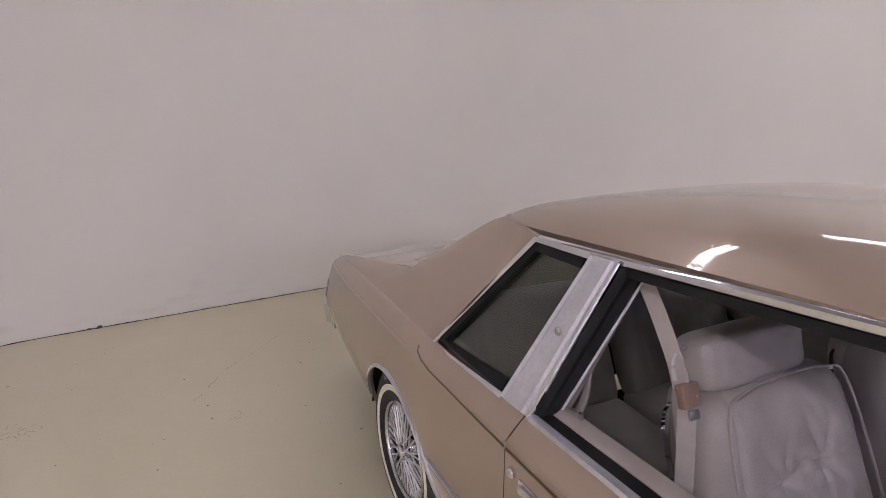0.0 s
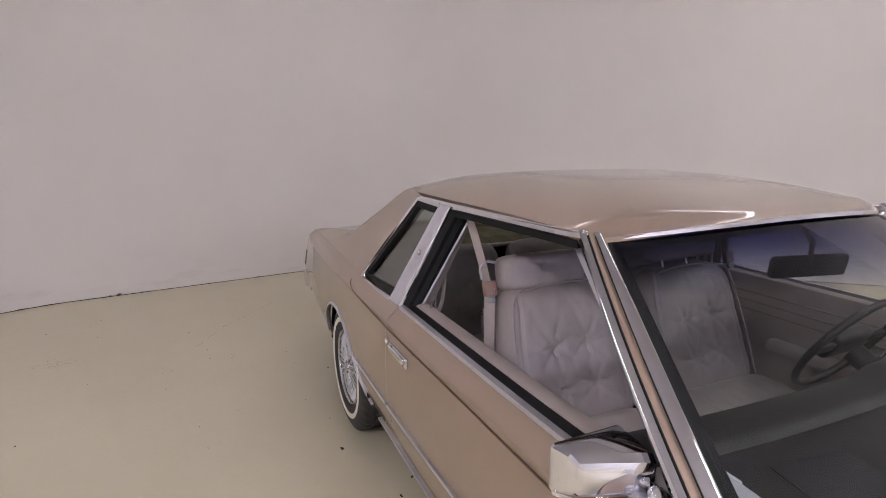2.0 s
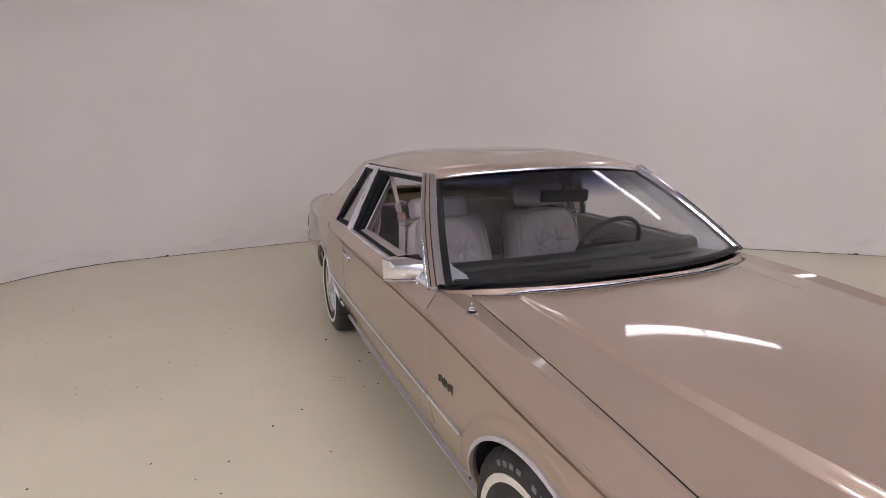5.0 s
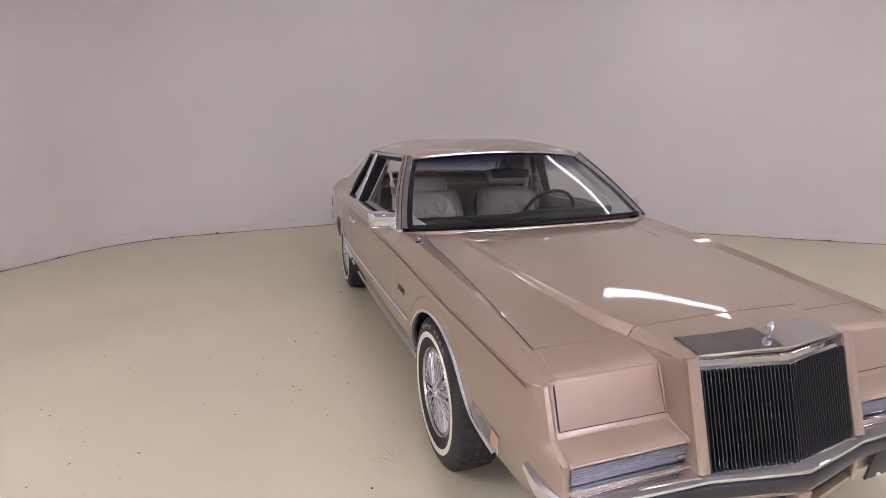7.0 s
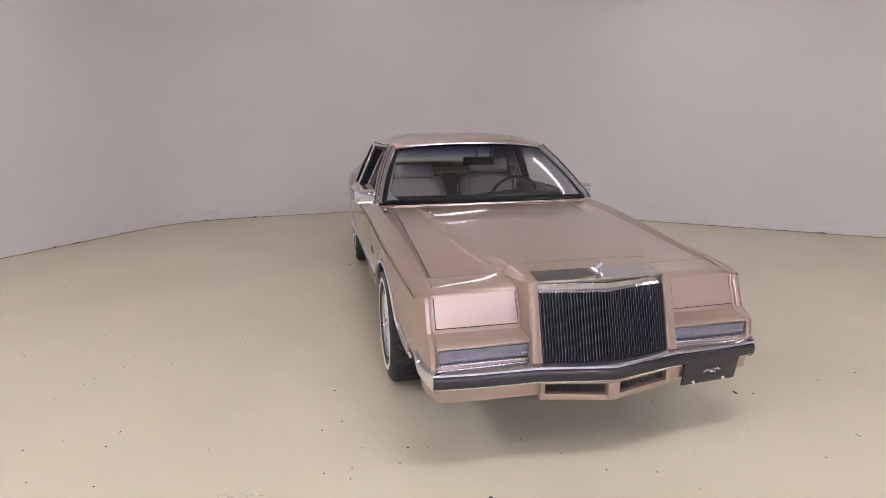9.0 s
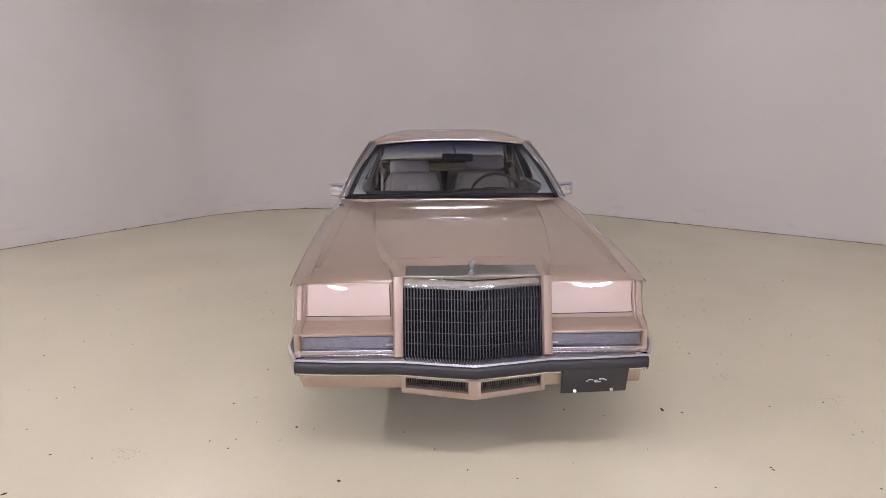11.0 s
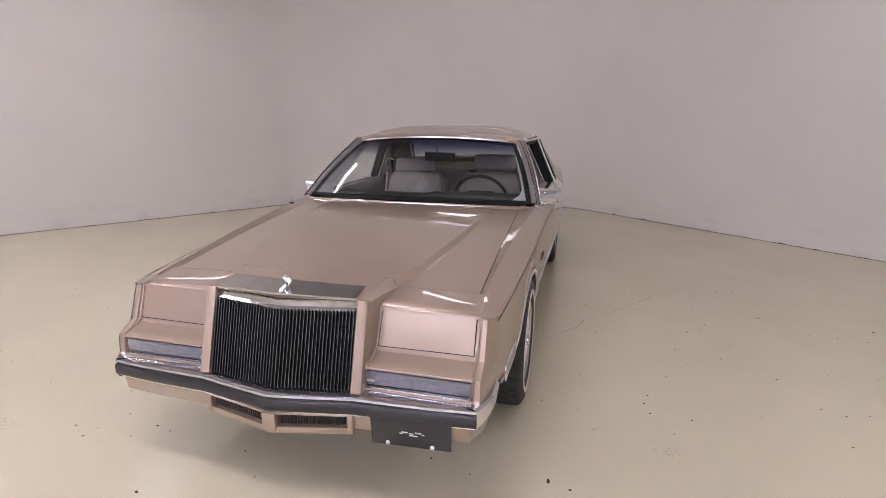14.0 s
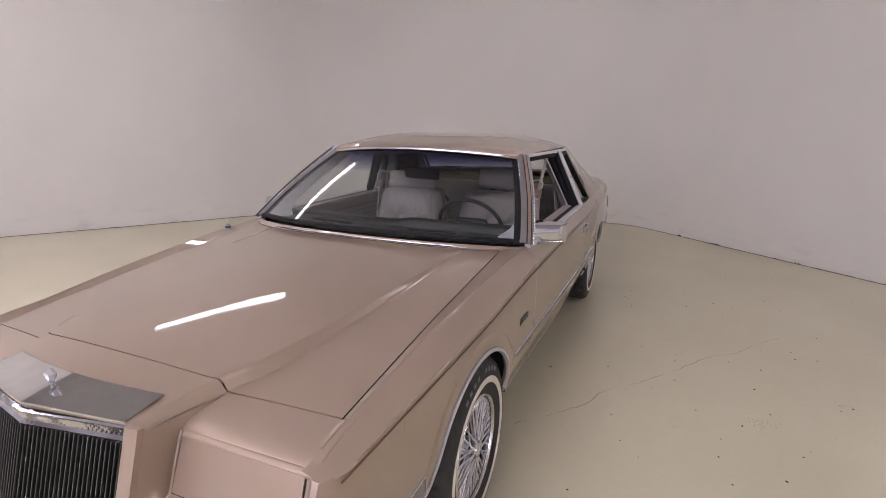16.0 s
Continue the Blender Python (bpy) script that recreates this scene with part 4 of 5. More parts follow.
        if c == FW:
            rows = []
            for d in steps(4, 172, 44):
                row = []
                for r, up in ((0.0, 0.0), (0.012, 0.0045), (0.045, 0.0055), (0.056, 0.004), (0.064, -0.001)):
                    y, z = c + (ARCH + r) * math.cos(radians(d)), HUB_Z + (ARCH * k + r) * math.sin(radians(d))
                    row.append(Vector((s * (side_x(y, z) + up), y, z)))
                rows.append(row)
            part("arch_flare", sheet(rows, flip=s < 0), PAINT, owner, sharp=40)
        part("wheel_lip", sweep(pts, [(-0.010, -0.007), (0.004, -0.006), (0.005, 0.004), (-0.007, 0.007)], (1, 0, 0)), POST_METAL, owner, "bright wheel-opening lip")

# rear deck and tail: the lid falls to a crease, then slopes out to the bumper
DECK_Z = line((1.54, 1.046), (1.80, 1.004), (2.10, 0.965), (2.42, 0.911), (2.475, 0.895))
DECK_X = line((1.54, 0.730), (1.80, 0.748), (2.10, 0.758), (2.42, 0.762), (2.475, 0.756))
rows = []
for u in steps(-1, 1, 28):
    row = []
    for y in steps(1.54, 2.475, 18):
        row.append(Vector((u * DECK_X(y), y + 0.10 * (1 - u * u) * smooth((1.9 - y) / 0.36), DECK_Z(y) + 0.022 * (1 - u * u))))
    e = row[-1]
    rows.append([row[0] + Vector((0, 0, -0.02))] + row + [e + Vector((0, 0.03, -0.02)), e + Vector((0, 0.12, -0.115)), e + Vector((0, 0.235, -0.235)), e + Vector((0, 0.285, -0.30))])
part("trunk_lid", sheet(rows), PAINT, car, sharp=30)
rows = []
for u in steps(-1, 1, 24):
    row = []
    for z in steps(0.36, 0.885, 14):
        y = tail_y(2.597, z)
        row.append(Vector((u * side_x(2.595, z), y + 0.03 * (1 - u * u) * smooth((0.9 - z) / 0.3), z)))
    rows.append(row)
part("tail_panel", sheet(rows), PAINT, car)
for s in (-1, 1):
    part("tail_lamp", sweep([(s * (side_x(2.59, z) + 0.001), tail_y(2.584, z), z) for z in (0.60, 0.66, 0.72)], [(-0.006, -0.008), (0.004, -0.008), (0.004, 0.008), (-0.006, 0.008)], (0, 1, 0)), RED, car, "red tail lamp")
pts = arc([(-0.80, 2.62, 0.485), (-0.796, 2.72, 0.485), (-0.74, 2.82, 0.485), (0, 2.88, 0.485), (0.74, 2.82, 0.485), (0.796, 2.72, 0.485), (0.80, 2.62, 0.485)], 8)
rear_bumper = part("rear_bumper", sweep(pts, [(-0.02, -0.060), (0.004, -0.056), (0.016, -0.030), (0.018, 0.024), (0.006, 0.050), (-0.03, 0.056)]), CHROME, car, "chrome rear bumper")
part("rear_bumper_strip", sweep(pts, [(0.013, -0.028), (0.024, -0.024), (0.024, 0.012), (0.014, 0.016)]), BUMPER_RUBBER, rear_bumper, "dark rubber strip")

for s in (-1, 1):
    part("lid_gap", sweep([Vector((s * (x - 0.022), y, z - 0.010)) for x, y, z in SAIL_TOP if y > 1.57], [(-0.007, -0.005), (0.007, -0.005), (0.007, 0.005), (-0.007, 0.005)]), BLACK, car, "dark shut line")

# rear window
rows = []
for u in steps(-1, 1, 18):
    rows.append([Vector((u * (0.600 + 0.12 * t), 1.088 + 0.03 * (1 - u * u) + (0.462 + 0.075 * (1 - u * u)) * t, 1.298 + 0.034 * (1 - u * u) - (0.262 + 0.016 * (1 - u * u)) * t + 0.012 * math.sin(math.pi * t))) for t in steps(0, 1, 12)])
rear_window = part("rear_window", thick(sheet(rows), 0.004), REAR_GLASS, car, "tinted sloping rear window")
part("upper_moulding", sweep([r[0] + Vector((0, 0.0, 0.004)) for r in rows], [(-0.012, -0.008), (0.012, -0.008), (0.012, 0.006), (-0.012, 0.006)]), CHROME, rear_window, "chrome moulding")
part("lower_moulding", sweep([r[-1] + Vector((0, 0.0, 0.004)) for r in rows], [(-0.012, -0.008), (0.012, -0.008), (0.012, 0.006), (-0.012, 0.006)]), CHROME, rear_window, "chrome moulding")
for k in (0, -1):
    part("side_moulding", sweep([p + Vector((0, 0, 0.002)) for p in rows[k]], [(-0.012, -0.006), (0.012, -0.006), (0.010, 0.006), (-0.010, 0.006)]), CHROME, rear_window, "chrome moulding")

# quarter windows with chrome surround, and the broad bright post
for s in (-1, 1):
    a, b, c, d = Vector((s * 0.843, 1.138, 0.900)), Vector((s * 0.690, 0.812, 1.286)), Vector((s * 0.692, 0.598, 1.286)), Vector((s * 0.846, 0.722, 0.914))
    inset = Vector((-s * 0.018, 0, 0))
    corners = [a.lerp(c, 0.07) + inset, b.lerp(d, 0.05) + inset, c + inset, d + inset]
    rows = [[corners[0].lerp(corners[1], v).lerp(corners[3].lerp(corners[2], v), u) for v in steps(0, 1, 6)] for u in steps(0, 1, 6)]
    pane = part("quarter_window", thick(sheet(rows), 0.004), QUARTER_GLASS, car, "tinted rear quarter window")
    part("surround", sweep([d, a, b, c], [(-0.010, -0.010), (0.008, -0.010), (0.010, 0.006), (-0.006, 0.008)], (s, 0, 0.4)), CHROME, pane, "chrome window surround")
    m = (a + b + c + d) / 4
    pts = [p.lerp(m, 0.11) + inset * 0.5 for p in (d, a, b, c)]
    part("seal", sweep(pts, [(-0.016, -0.012), (0.016, -0.012), (0.016, 0.008), (-0.016, 0.008)], (s, 0, 0.4)), RUBBER, pane, "black rubber seal")
    # post
    rows = []
    for t in steps(0, 1, 12):
        f, r = Vector((s * 0.848, 0.612, 0.916)).lerp(Vector((s * 0.692, 0.518, 1.288)), t), Vector((s * 0.850, 0.724, 0.916)).lerp(Vector((s * 0.694, 0.598, 1.288)), t)
        o = Vector((s * 0.004, 0, 0.002))
        rows.append([f - o * 3, f + o, f.lerp(r, 0.12) + o * 0.2, f.lerp(r, 0.2) + o * 1.2, f.lerp(r, 0.8) + o * 1.2, f.lerp(r, 0.9) + o * 0.3, r + o, r - o * 3])
    post = part("centre_post", sheet(rows, flip=s > 0), POST_METAL, car, "bright metal centre post", 20)
    pts = [Vector((s * 0.852, 0.606, 0.916)).lerp(Vector((s * 0.695, 0.512, 1.288)), t) for t in steps(0, 1, 8)]
    part("edge_moulding", sweep(pts, ring(0.006, 8)), CHROME, post, "chrome edge")
    pm = Vector((s * 0.850, 0.664, 0.916)).lerp(Vector((s * 0.694, 0.558, 1.288)), 0.53)
    part("post_badge", lathe([(0, 0.0), (0.011, 0.0), (0.011, 0.004 * s), (0.006, 0.008 * s), (0, 0.008 * s)], 14, "x", pm + Vector((s * 0.004, 0, 0.002))), BRUSHED, post, "small round badge")
    lo_out, hi_out, lo_in, hi_in = Vector((s * 0.846, 0.604, 0.914)), Vector((s * 0.690, 0.510, 1.282)), Vector((s * 0.776, 0.592, 0.916)), Vector((s * 0.628, 0.512, 1.238))
    rows = []
    for t in steps(0, 1, 10):
        o, q = lo_out.lerp(hi_out, t), lo_in.lerp(hi_in, t)
        rows.append([o + Vector((0, 0.03, 0)), o, o.lerp(q, 0.25) + Vector((0, -0.010, 0)), o.lerp(q, 0.5) + Vector((0, -0.004, 0)), o.lerp(q, 0.75) + Vector((0, -0.010, 0)), q, q + Vector((0, 0.03, 0))])
    part("post_seal", sheet(rows, flip=s < 0), RUBBER, post, "black rubber seal")
    pts = [lo_in.lerp(hi_in, t) + Vector((-s * 0.005, 0.002, 0)) for t in steps(0, 1, 8)]
    part("seal_edge", sweep(pts, ring(0.0055, 8)), POST_TRIM, post, "pale edge strip of the door opening")
    pts = [Vector((s * 0.745, 0.630, 0.900)).lerp(Vector((s * 0.612, 0.545, 1.245)), t) for t in steps(0, 1, 8)]
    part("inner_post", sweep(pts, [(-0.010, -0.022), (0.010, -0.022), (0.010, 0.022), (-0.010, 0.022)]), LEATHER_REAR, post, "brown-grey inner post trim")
    rows = [[Vector((s * (0.815 - 0.15 * t), 0.62 + (1.12 - 0.62) * u - 0.10 * t, 0.915 + 0.36 * t)) for t in steps(0, 1, 4)] for u in (0, 0.1)]
    part("inner_quarter", sheet(rows), TRIM, post)

# ---- the car's front ----
POD = [(0.0, 0.0), (0.25, -0.006), (0.5, -0.013), (0.70, -0.020), (0.84, -0.028), (0.93, -0.037), (1.0, -0.048)]


def pod_z(x):
    y = HOOD_FRONT(x) - 0.004
    if x > 0.708:
        return fender_top_z(x, y, 0.708)
    r = RIDGE_X(y) + 0.018
    return hood_z(max(x, r), y)


def nose_edge(y):
    """Height under the rounded edge of the nose panel."""
    t = max(0.0, min(1.0, (y + 2.084) / -0.214))
    return hood_z(0.380, -2.084) * (1 - t) + 0.789 * t - 0.0015


INNER = line((-2.36, 0.338), (-2.20, 0.350), (-2.08, 0.378))
for s in (-1, 1):
    rows = []
    for i, x in enumerate(steps(0.347, 0.690, 15) + [0.7075, 0.734, 0.741]):
        z0, y0 = pod_z(max(x, 0.372)), HOOD_FRONT(max(x, 0.372)) - 0.004
        k = (z0 - 0.748)
        row = [Vector((x, y0 + 0.002, z0 - 0.012))]
        row += [Vector((x, y0 + (-2.2145 - y0) * f, z0 + dz * k / 0.048)) for f, dz in POD]
        row += [Vector((x, y, z)) for y, z in ((-2.2185, 0.739), (-2.232, 0.695), (-2.262, 0.604), (-2.270, 0.594), (-2.290, 0.587), (-2.320, 0.578), (-2.342, 0.572), (-2.352, 0.566), (-2.352, 0.558), (-2.338, 0.552), (-2.338, 0.492), (-2.36, 0.486), (-2.372, 0.47))]
        if i < 6:
            row = [Vector((max(INNER(p.y) + (0.482 - INNER(p.y)) * i / 6, INNER(p.y)), p.y, p.z)) for p in row]
        if i == 18:
            row = [Vector((0.7425, p.y + 0.005, p.z)) for p in row]
        elif i == 17:
            row = [Vector((0.734, p.y, p.z)) for p in row]
        rows.append([Vector((s * p.x, p.y, p.z)) for p in row])
        if i == 18:
            # the fender's blade stands a little forward of the recessed lamp cover
            tips = [Vector((0.745, min(p.y, FRONT_EDGE(p.z) + 0.006) if p.y < -2.205 else p.y, p.z)) for p in row]
            rows.append([Vector((s * p.x, p.y, p.z)) for p in tips])
            for bx, by in ((0.751, 0.004), (0.7675, 0.003)):
                rows.append([Vector((s * bx, p.y - by, min(p.z, fender_top_z(bx, p.y, 0.708) - 0.006))) for p in tips])
    pod = part("lamp_pod", sheet(rows, flip=s > 0), PAINT, car, "body-coloured headlamp pod", 32)
    # glossy rounded edges of the pod
    face = [(-2.212, 0.752), (-2.2185, 0.739), (-2.232, 0.695), (-2.262, 0.604), (-2.290, 0.587), (-2.320, 0.578), (-2.350, 0.570), (-2.353, 0.558)]
    for ex in (0.740, 0.366):
        part("pod_edge", tube([(s * (ex if ex > 0.5 else INNER(y) + 0.006), y + 0.001, z) for y, z in face], 0.0055, 8), PAINT, pod)
    part("pod_lip", tube([(s * x, -2.351, 0.5625) for x in steps(0.352, 0.741, 6)], 0.0050, 8), PAINT, pod)
    part("pod_brow", tube([(s * x, -2.2075, 0.7400) for x in steps(0.364, 0.741, 6)], 0.0130, 20), PAINT, pod)
    # hinged headlamp cover on a dark gap
    up = Vector((0, 0.048, 0.139)).normalized()
    out = Vector((0, -up.z, up.y))
    cs = [Vector((s * 0.366, -2.218, 0.739)), Vector((s * 0.725, -2.218, 0.741)), Vector((s * 0.724, -2.261, 0.615)), Vector((s * 0.360, -2.261, 0.612))]
    def plate_of(grow, lift, depth):
        m = sum(cs, Vector()) / 4
        q = [m + (c - m) + Vector((math.copysign(grow, (c - m).x), 0, 0)) + up * math.copysign(grow, (c - m).dot(up)) + out * lift for c in cs]
        rows = [[q[0].lerp(q[1], u).lerp(q[3].lerp(q[2], u), v) + out * 0.0015 * math.sin(math.pi * u) * math.sin(math.pi * v) for v in steps(0, 1, 8)] for u in steps(0, 1, 12)]
        return thick(sheet(rows), depth)
    part("cover_gap", plate_of(0.004, 0.001, 0.002), BLACK, pod, "dark shut line")
    part("headlamp_cover", plate_of(-0.0005, 0.0035, 0.003), PAINT, pod, "closed headlamp cover")
    # turn-signal lens with bright frame
    lens = part("signal_lens", box(s * 0.537, -2.340, 0.522, 0.394, 0.014, 0.052, 0.004), LENS, pod, "clear ribbed signal lens")
    for k in range(5):
        part("lens_rib", box(s * 0.537, -2.3470, 0.505 + 0.0085 * k, 0.386, 0.0015, 0.004, 0.0005, 1), LENS, lens)
    part("lens_trim", box(s * 0.537, -2.350, 0.490, 0.402, 0.030, 0.008, 0.003), CHROME, lens, "chrome strip")
    part("lens_marks", box(s * 0.36, -2.3505, 0.512, 0.03, 0.002, 0.010, 0.001, 1), DULL, lens, "small raised marks")
    # side wall of the raised nose
    rows = []
    for z in steps(0.455, 0.806, 18):
        yf = np.interp(z, [0.455, 0.49, 0.755, 0.81, 0.84], [-2.40, -2.392, -2.318, -2.285, -2.10])
        yb = np.interp(z, [0.455, 0.49, 0.56, 0.575, 0.60, 0.745, 0.79, 0.84], [-2.34, -2.335, -2.335, -2.32, -2.255, -2.205, -2.10, -2.10])
        rows.append([Vector((s * (0.338 + (INNER(yb) + 0.002 - 0.338) * u), yf + (yb - yf) * u, min(z, nose_edge(yf + (yb - yf) * u)))) for u in steps(0, 1, 5)])
    part("nose_side", sheet(rows, flip=s < 0), PAINT, car)
    # shell strip beside the grille
    path = [Vector((s * 0.319, np.interp(z, [0.48, 0.80], [-2.396, -2.305]), z)) for z in steps(0.478, 0.803, 10)]
    part("grille_shell", sweep(path, [(-0.021, -0.012), (0.021, -0.012), (0.021, 0.006), (0.012, 0.012), (-0.014, 0.012), (-0.021, 0.004)], (0, -1, 0)), PAINT, car, "body-coloured strip beside the grille")


def vee(x, mid, edge, half=0.295):
    return mid + (edge - mid) * min(1, abs(x) / half)


# nose panel between hood and grille
rows = []
for u in [-1, -0.985, -0.965, -0.945, -0.92] + steps(-0.89, 0.89, 28) + [0.92, 0.945, 0.965, 0.985, 1]:
    row = []
    yf = vee(u * 0.338, -2.352, -2.298, 0.335)
    yb = HOOD_FRONT(abs(u) * 0.380) - 0.004
    for t in steps(0, 1, 14):
        y = yb + (yf - yb) * t
        half = 0.338 + (0.380 - 0.338) * (1 - t) ** 1.6
        f = smooth((abs(u) - 0.89) / 0.11)
        z = hood_z(u * 0.380, yb) * (1 - t) + (0.803 * (1 - f) + 0.789 * f) * t
        row.append(Vector((u * half, y, z)))
    rows.append([row[0] + Vector((0, 0.002, -0.012))] + row + [row[-1] + Vector((0, 0.002, -0.015))])
rows = [[p + Vector((0, 0, -0.022)) for p in rows[0]]] + rows + [[p + Vector((0, 0, -0.022)) for p in rows[-1]]]
part("nose_panel", sheet(rows), PAINT, car, sharp=30)
# chrome plate on the nose, folded along its middle
rows = []
for x in steps(-0.288, 0.288, 24):
    yb = -2.232 + 0.035 * (abs(x) / 0.288) ** 1.5
    yf = vee(x, -2.360, -2.302)
    row = []
    for t in steps(0, 1, 6):
        y = yb + (yf - yb) * t
        base = np.interp((-2.101 - y) / (-2.101 - vee(x, -2.352, -2.298, 0.335)), [0, 1], [hood_z(abs(x) * 0.9, -2.10), 0.803])
        row.append(Vector((x, y, base + 0.004 + 0.012 * (1 - abs(x) / 0.288))))
    rows.append([row[0] + Vector((0, 0, -0.008))] + row + [row[-1] + Vector((0, 0.0, -0.006))])
grille = part("grille_header", sheet(rows), CAP, car, "chrome cap over the grille", 30)
path = [(x, vee(x, -2.354, -2.300), 0.778) for x in (-0.297, -0.15, 0, 0.15, 0.297)]
part("header_band", sweep(path, [(-0.02, -0.022), (0.010, -0.022), (0.012, -0.014), (0.005, -0.006), (0.006, 0.010), (0.010, 0.018), (0.004, 0.022), (-0.02, 0.022)]), WAVY_CHROME, grille, "chrome header band")
# ornament
part("ornament_stem", lathe([(0, 0.800), (0.016, 0.800), (0.013, 0.806), (0.005, 0.812), (0.004, 0.828), (0.008, 0.836), (0, 0.838)], 14, "z", (0, -2.285, 0)), CHROME, grille, "chrome ornament stem")
bm = bmesh.new()
star = [(0.0195 * math.sin(2 * math.pi * k / 5), 0.853 + 0.0195 * math.cos(2 * math.pi * k / 5)) for k in range(5)]
mids = [(0.5 * (star[k][0] + star[(k + 1) % 5][0]), 0.5 * (star[k][1] + star[(k + 1) % 5][1])) for k in range(5)]
rim_v = [bm.verts.new((x, -2.285, z)) for a, b in zip(star, mids) for x, z in (a, b)]
for o in (-1, 1):
    tip = bm.verts.new((0, -2.285 + o * 0.014, 0.853))
    fac = [bm.verts.new((0.55 * x, -2.285 + o * 0.010, 0.853 + 0.55 * (z - 0.853))) for x, z in star]
    for k in range(5):
        bm.faces.new([rim_v[2 * k], rim_v[2 * k + 1], fac[k]])
        bm.faces.new([rim_v[2 * k + 1], rim_v[(2 * k + 2) % 10], fac[(k + 1) % 5]])
        bm.faces.new([rim_v[2 * k + 1], fac[(k + 1) % 5], fac[k]])
        bm.faces.new([fac[k], fac[(k + 1) % 5], tip])
bmesh.ops.recalc_face_normals(bm, faces=bm.faces)
part("ornament_crystal", bm, CRYSTAL, grille, "faceted crystal ornament", 5)
# grille: dark back, upright bars, faint cross wires
rows = [[Vector((x, vee(x, np.interp(z, [0.475, 0.765], [-2.418, -2.338]), np.interp(z, [0.475, 0.765], [-2.372, -2.298])), z)) for z in steps(0.475, 0.765, 4)] for x in (-0.30, -0.15, 0, 0.15, 0.30)]
grille_back = part("grille", sheet(rows), GRILLE, car, "black grille with slim upright bright bars")
bar_mesh = None
for k in range(45):
    x = -0.290 + 0.58 * k / 44
    a = Vector((x, vee(x, -2.434, -2.388), 0.480))
    b = Vector((x, vee(x, -2.356, -2.314), 0.760))
    if bar_mesh is None:
        bm = sweep([Vector((0, 0, 0)), Vector((0, 0.0764, 0.28))], [(-0.0012, -0.008), (0.0012, -0.008), (0.0020, 0.006), (0.0012, 0.0085), (-0.0012, 0.0085), (-0.0020, 0.006)], (0, -1, 0))
        first = part("bar", bm, BAR, grille_back)
        bar_mesh = first.data
        ob = first
    else:
        ob = new("bar", bar_mesh)
        ob.parent = grille_back
    ob.matrix_basis = Matrix.Translation(a)
for k in range(1, 6):
    z = 0.480 + 0.28 * k / 6
    f = (z - 0.48) / 0.28
    path = [(x, vee(x, -2.434 + 0.078 * f, -2.388 + 0.074 * f) + 0.006, z) for x in (-0.292, 0, 0.292)]
    part("cross_wire", sweep(path, [(-0.001, -0.001), (0.001, -0.001), (0.001, 0.001), (-0.001, 0.001)]), SLAT, grille_back)

# front bumper
BUMP = [(-0.764, -2.388), (-0.60, -2.404), (-0.45, -2.411), (-0.315, -2.416), (-0.16, -2.446), (0.0, -2.474), (0.16, -2.446), (0.315, -2.416), (0.45, -2.411), (0.60, -2.404), (0.764, -2.388)]
bumper = part("front_bumper", sweep([(x, y, 0.44) for x, y in BUMP], [(-0.09, -0.045), (-0.004, -0.045), (-0.002, -0.038), (-0.002, 0.010), (0.004, 0.020), (0.002, 0.028), (-0.010, 0.033), (-0.035, 0.038), (-0.09, 0.046)]), CHROME, car, "chrome front bumper bent to a point", 28)
part("rubber_strip", sweep([(x, y, 0.44) for x, y in BUMP], [(-0.006, -0.036), (0.004, -0.035), (0.008, -0.028), (0.008, 0.002), (0.004, 0.009), (-0.006, 0.010)]), BUMPER_RUBBER, bumper, "dark rubber strip")
for s in (-1, 1):
    rows = []
    for t in steps(0, 1, 8):
        y = -2.388 + 0.172 * t
        x = 0.764 + 0.050 * math.sin(min(1, t * 1.4) * math.pi / 2)
        zt, zb = 0.470 + 0.034 * t, 0.396 + 0.085 * t
        rows.append([Vector((s * (x - 0.05), y + 0.01, zt + 0.006)), Vector((s * (x - 0.010), y, zt + 0.004)), Vector((s * x, y, zt - 0.004)), Vector((s * (x + 0.002), y, (zt + zb) / 2)), Vector((s * x, y, zb)), Vector((s * (x - 0.02), y, zb - 0.004))])
    part("bumper_end", sheet(rows, flip=s > 0), CHROME, bumper, "chrome wrap-round bumper end")
    part("valance_side", sweep([(s * 0.775, -2.22, 0.365), (s * 0.765, -2.30, 0.365), (s * 0.735, -2.368, 0.365), (s * 0.52, -2.385, 0.365), (s * 0.305, -2.392, 0.365)], [(-0.02, -0.035), (s * 0 + 0.0, -0.035), (0.006, -0.026), (0.012, 0.034), (-0.02, 0.036)] if s < 0 else [(0.02, -0.035), (0.0, -0.035), (-0.006, -0.026), (-0.012, 0.034), (0.02, 0.036)]), PAINT, car, "body-coloured valance")
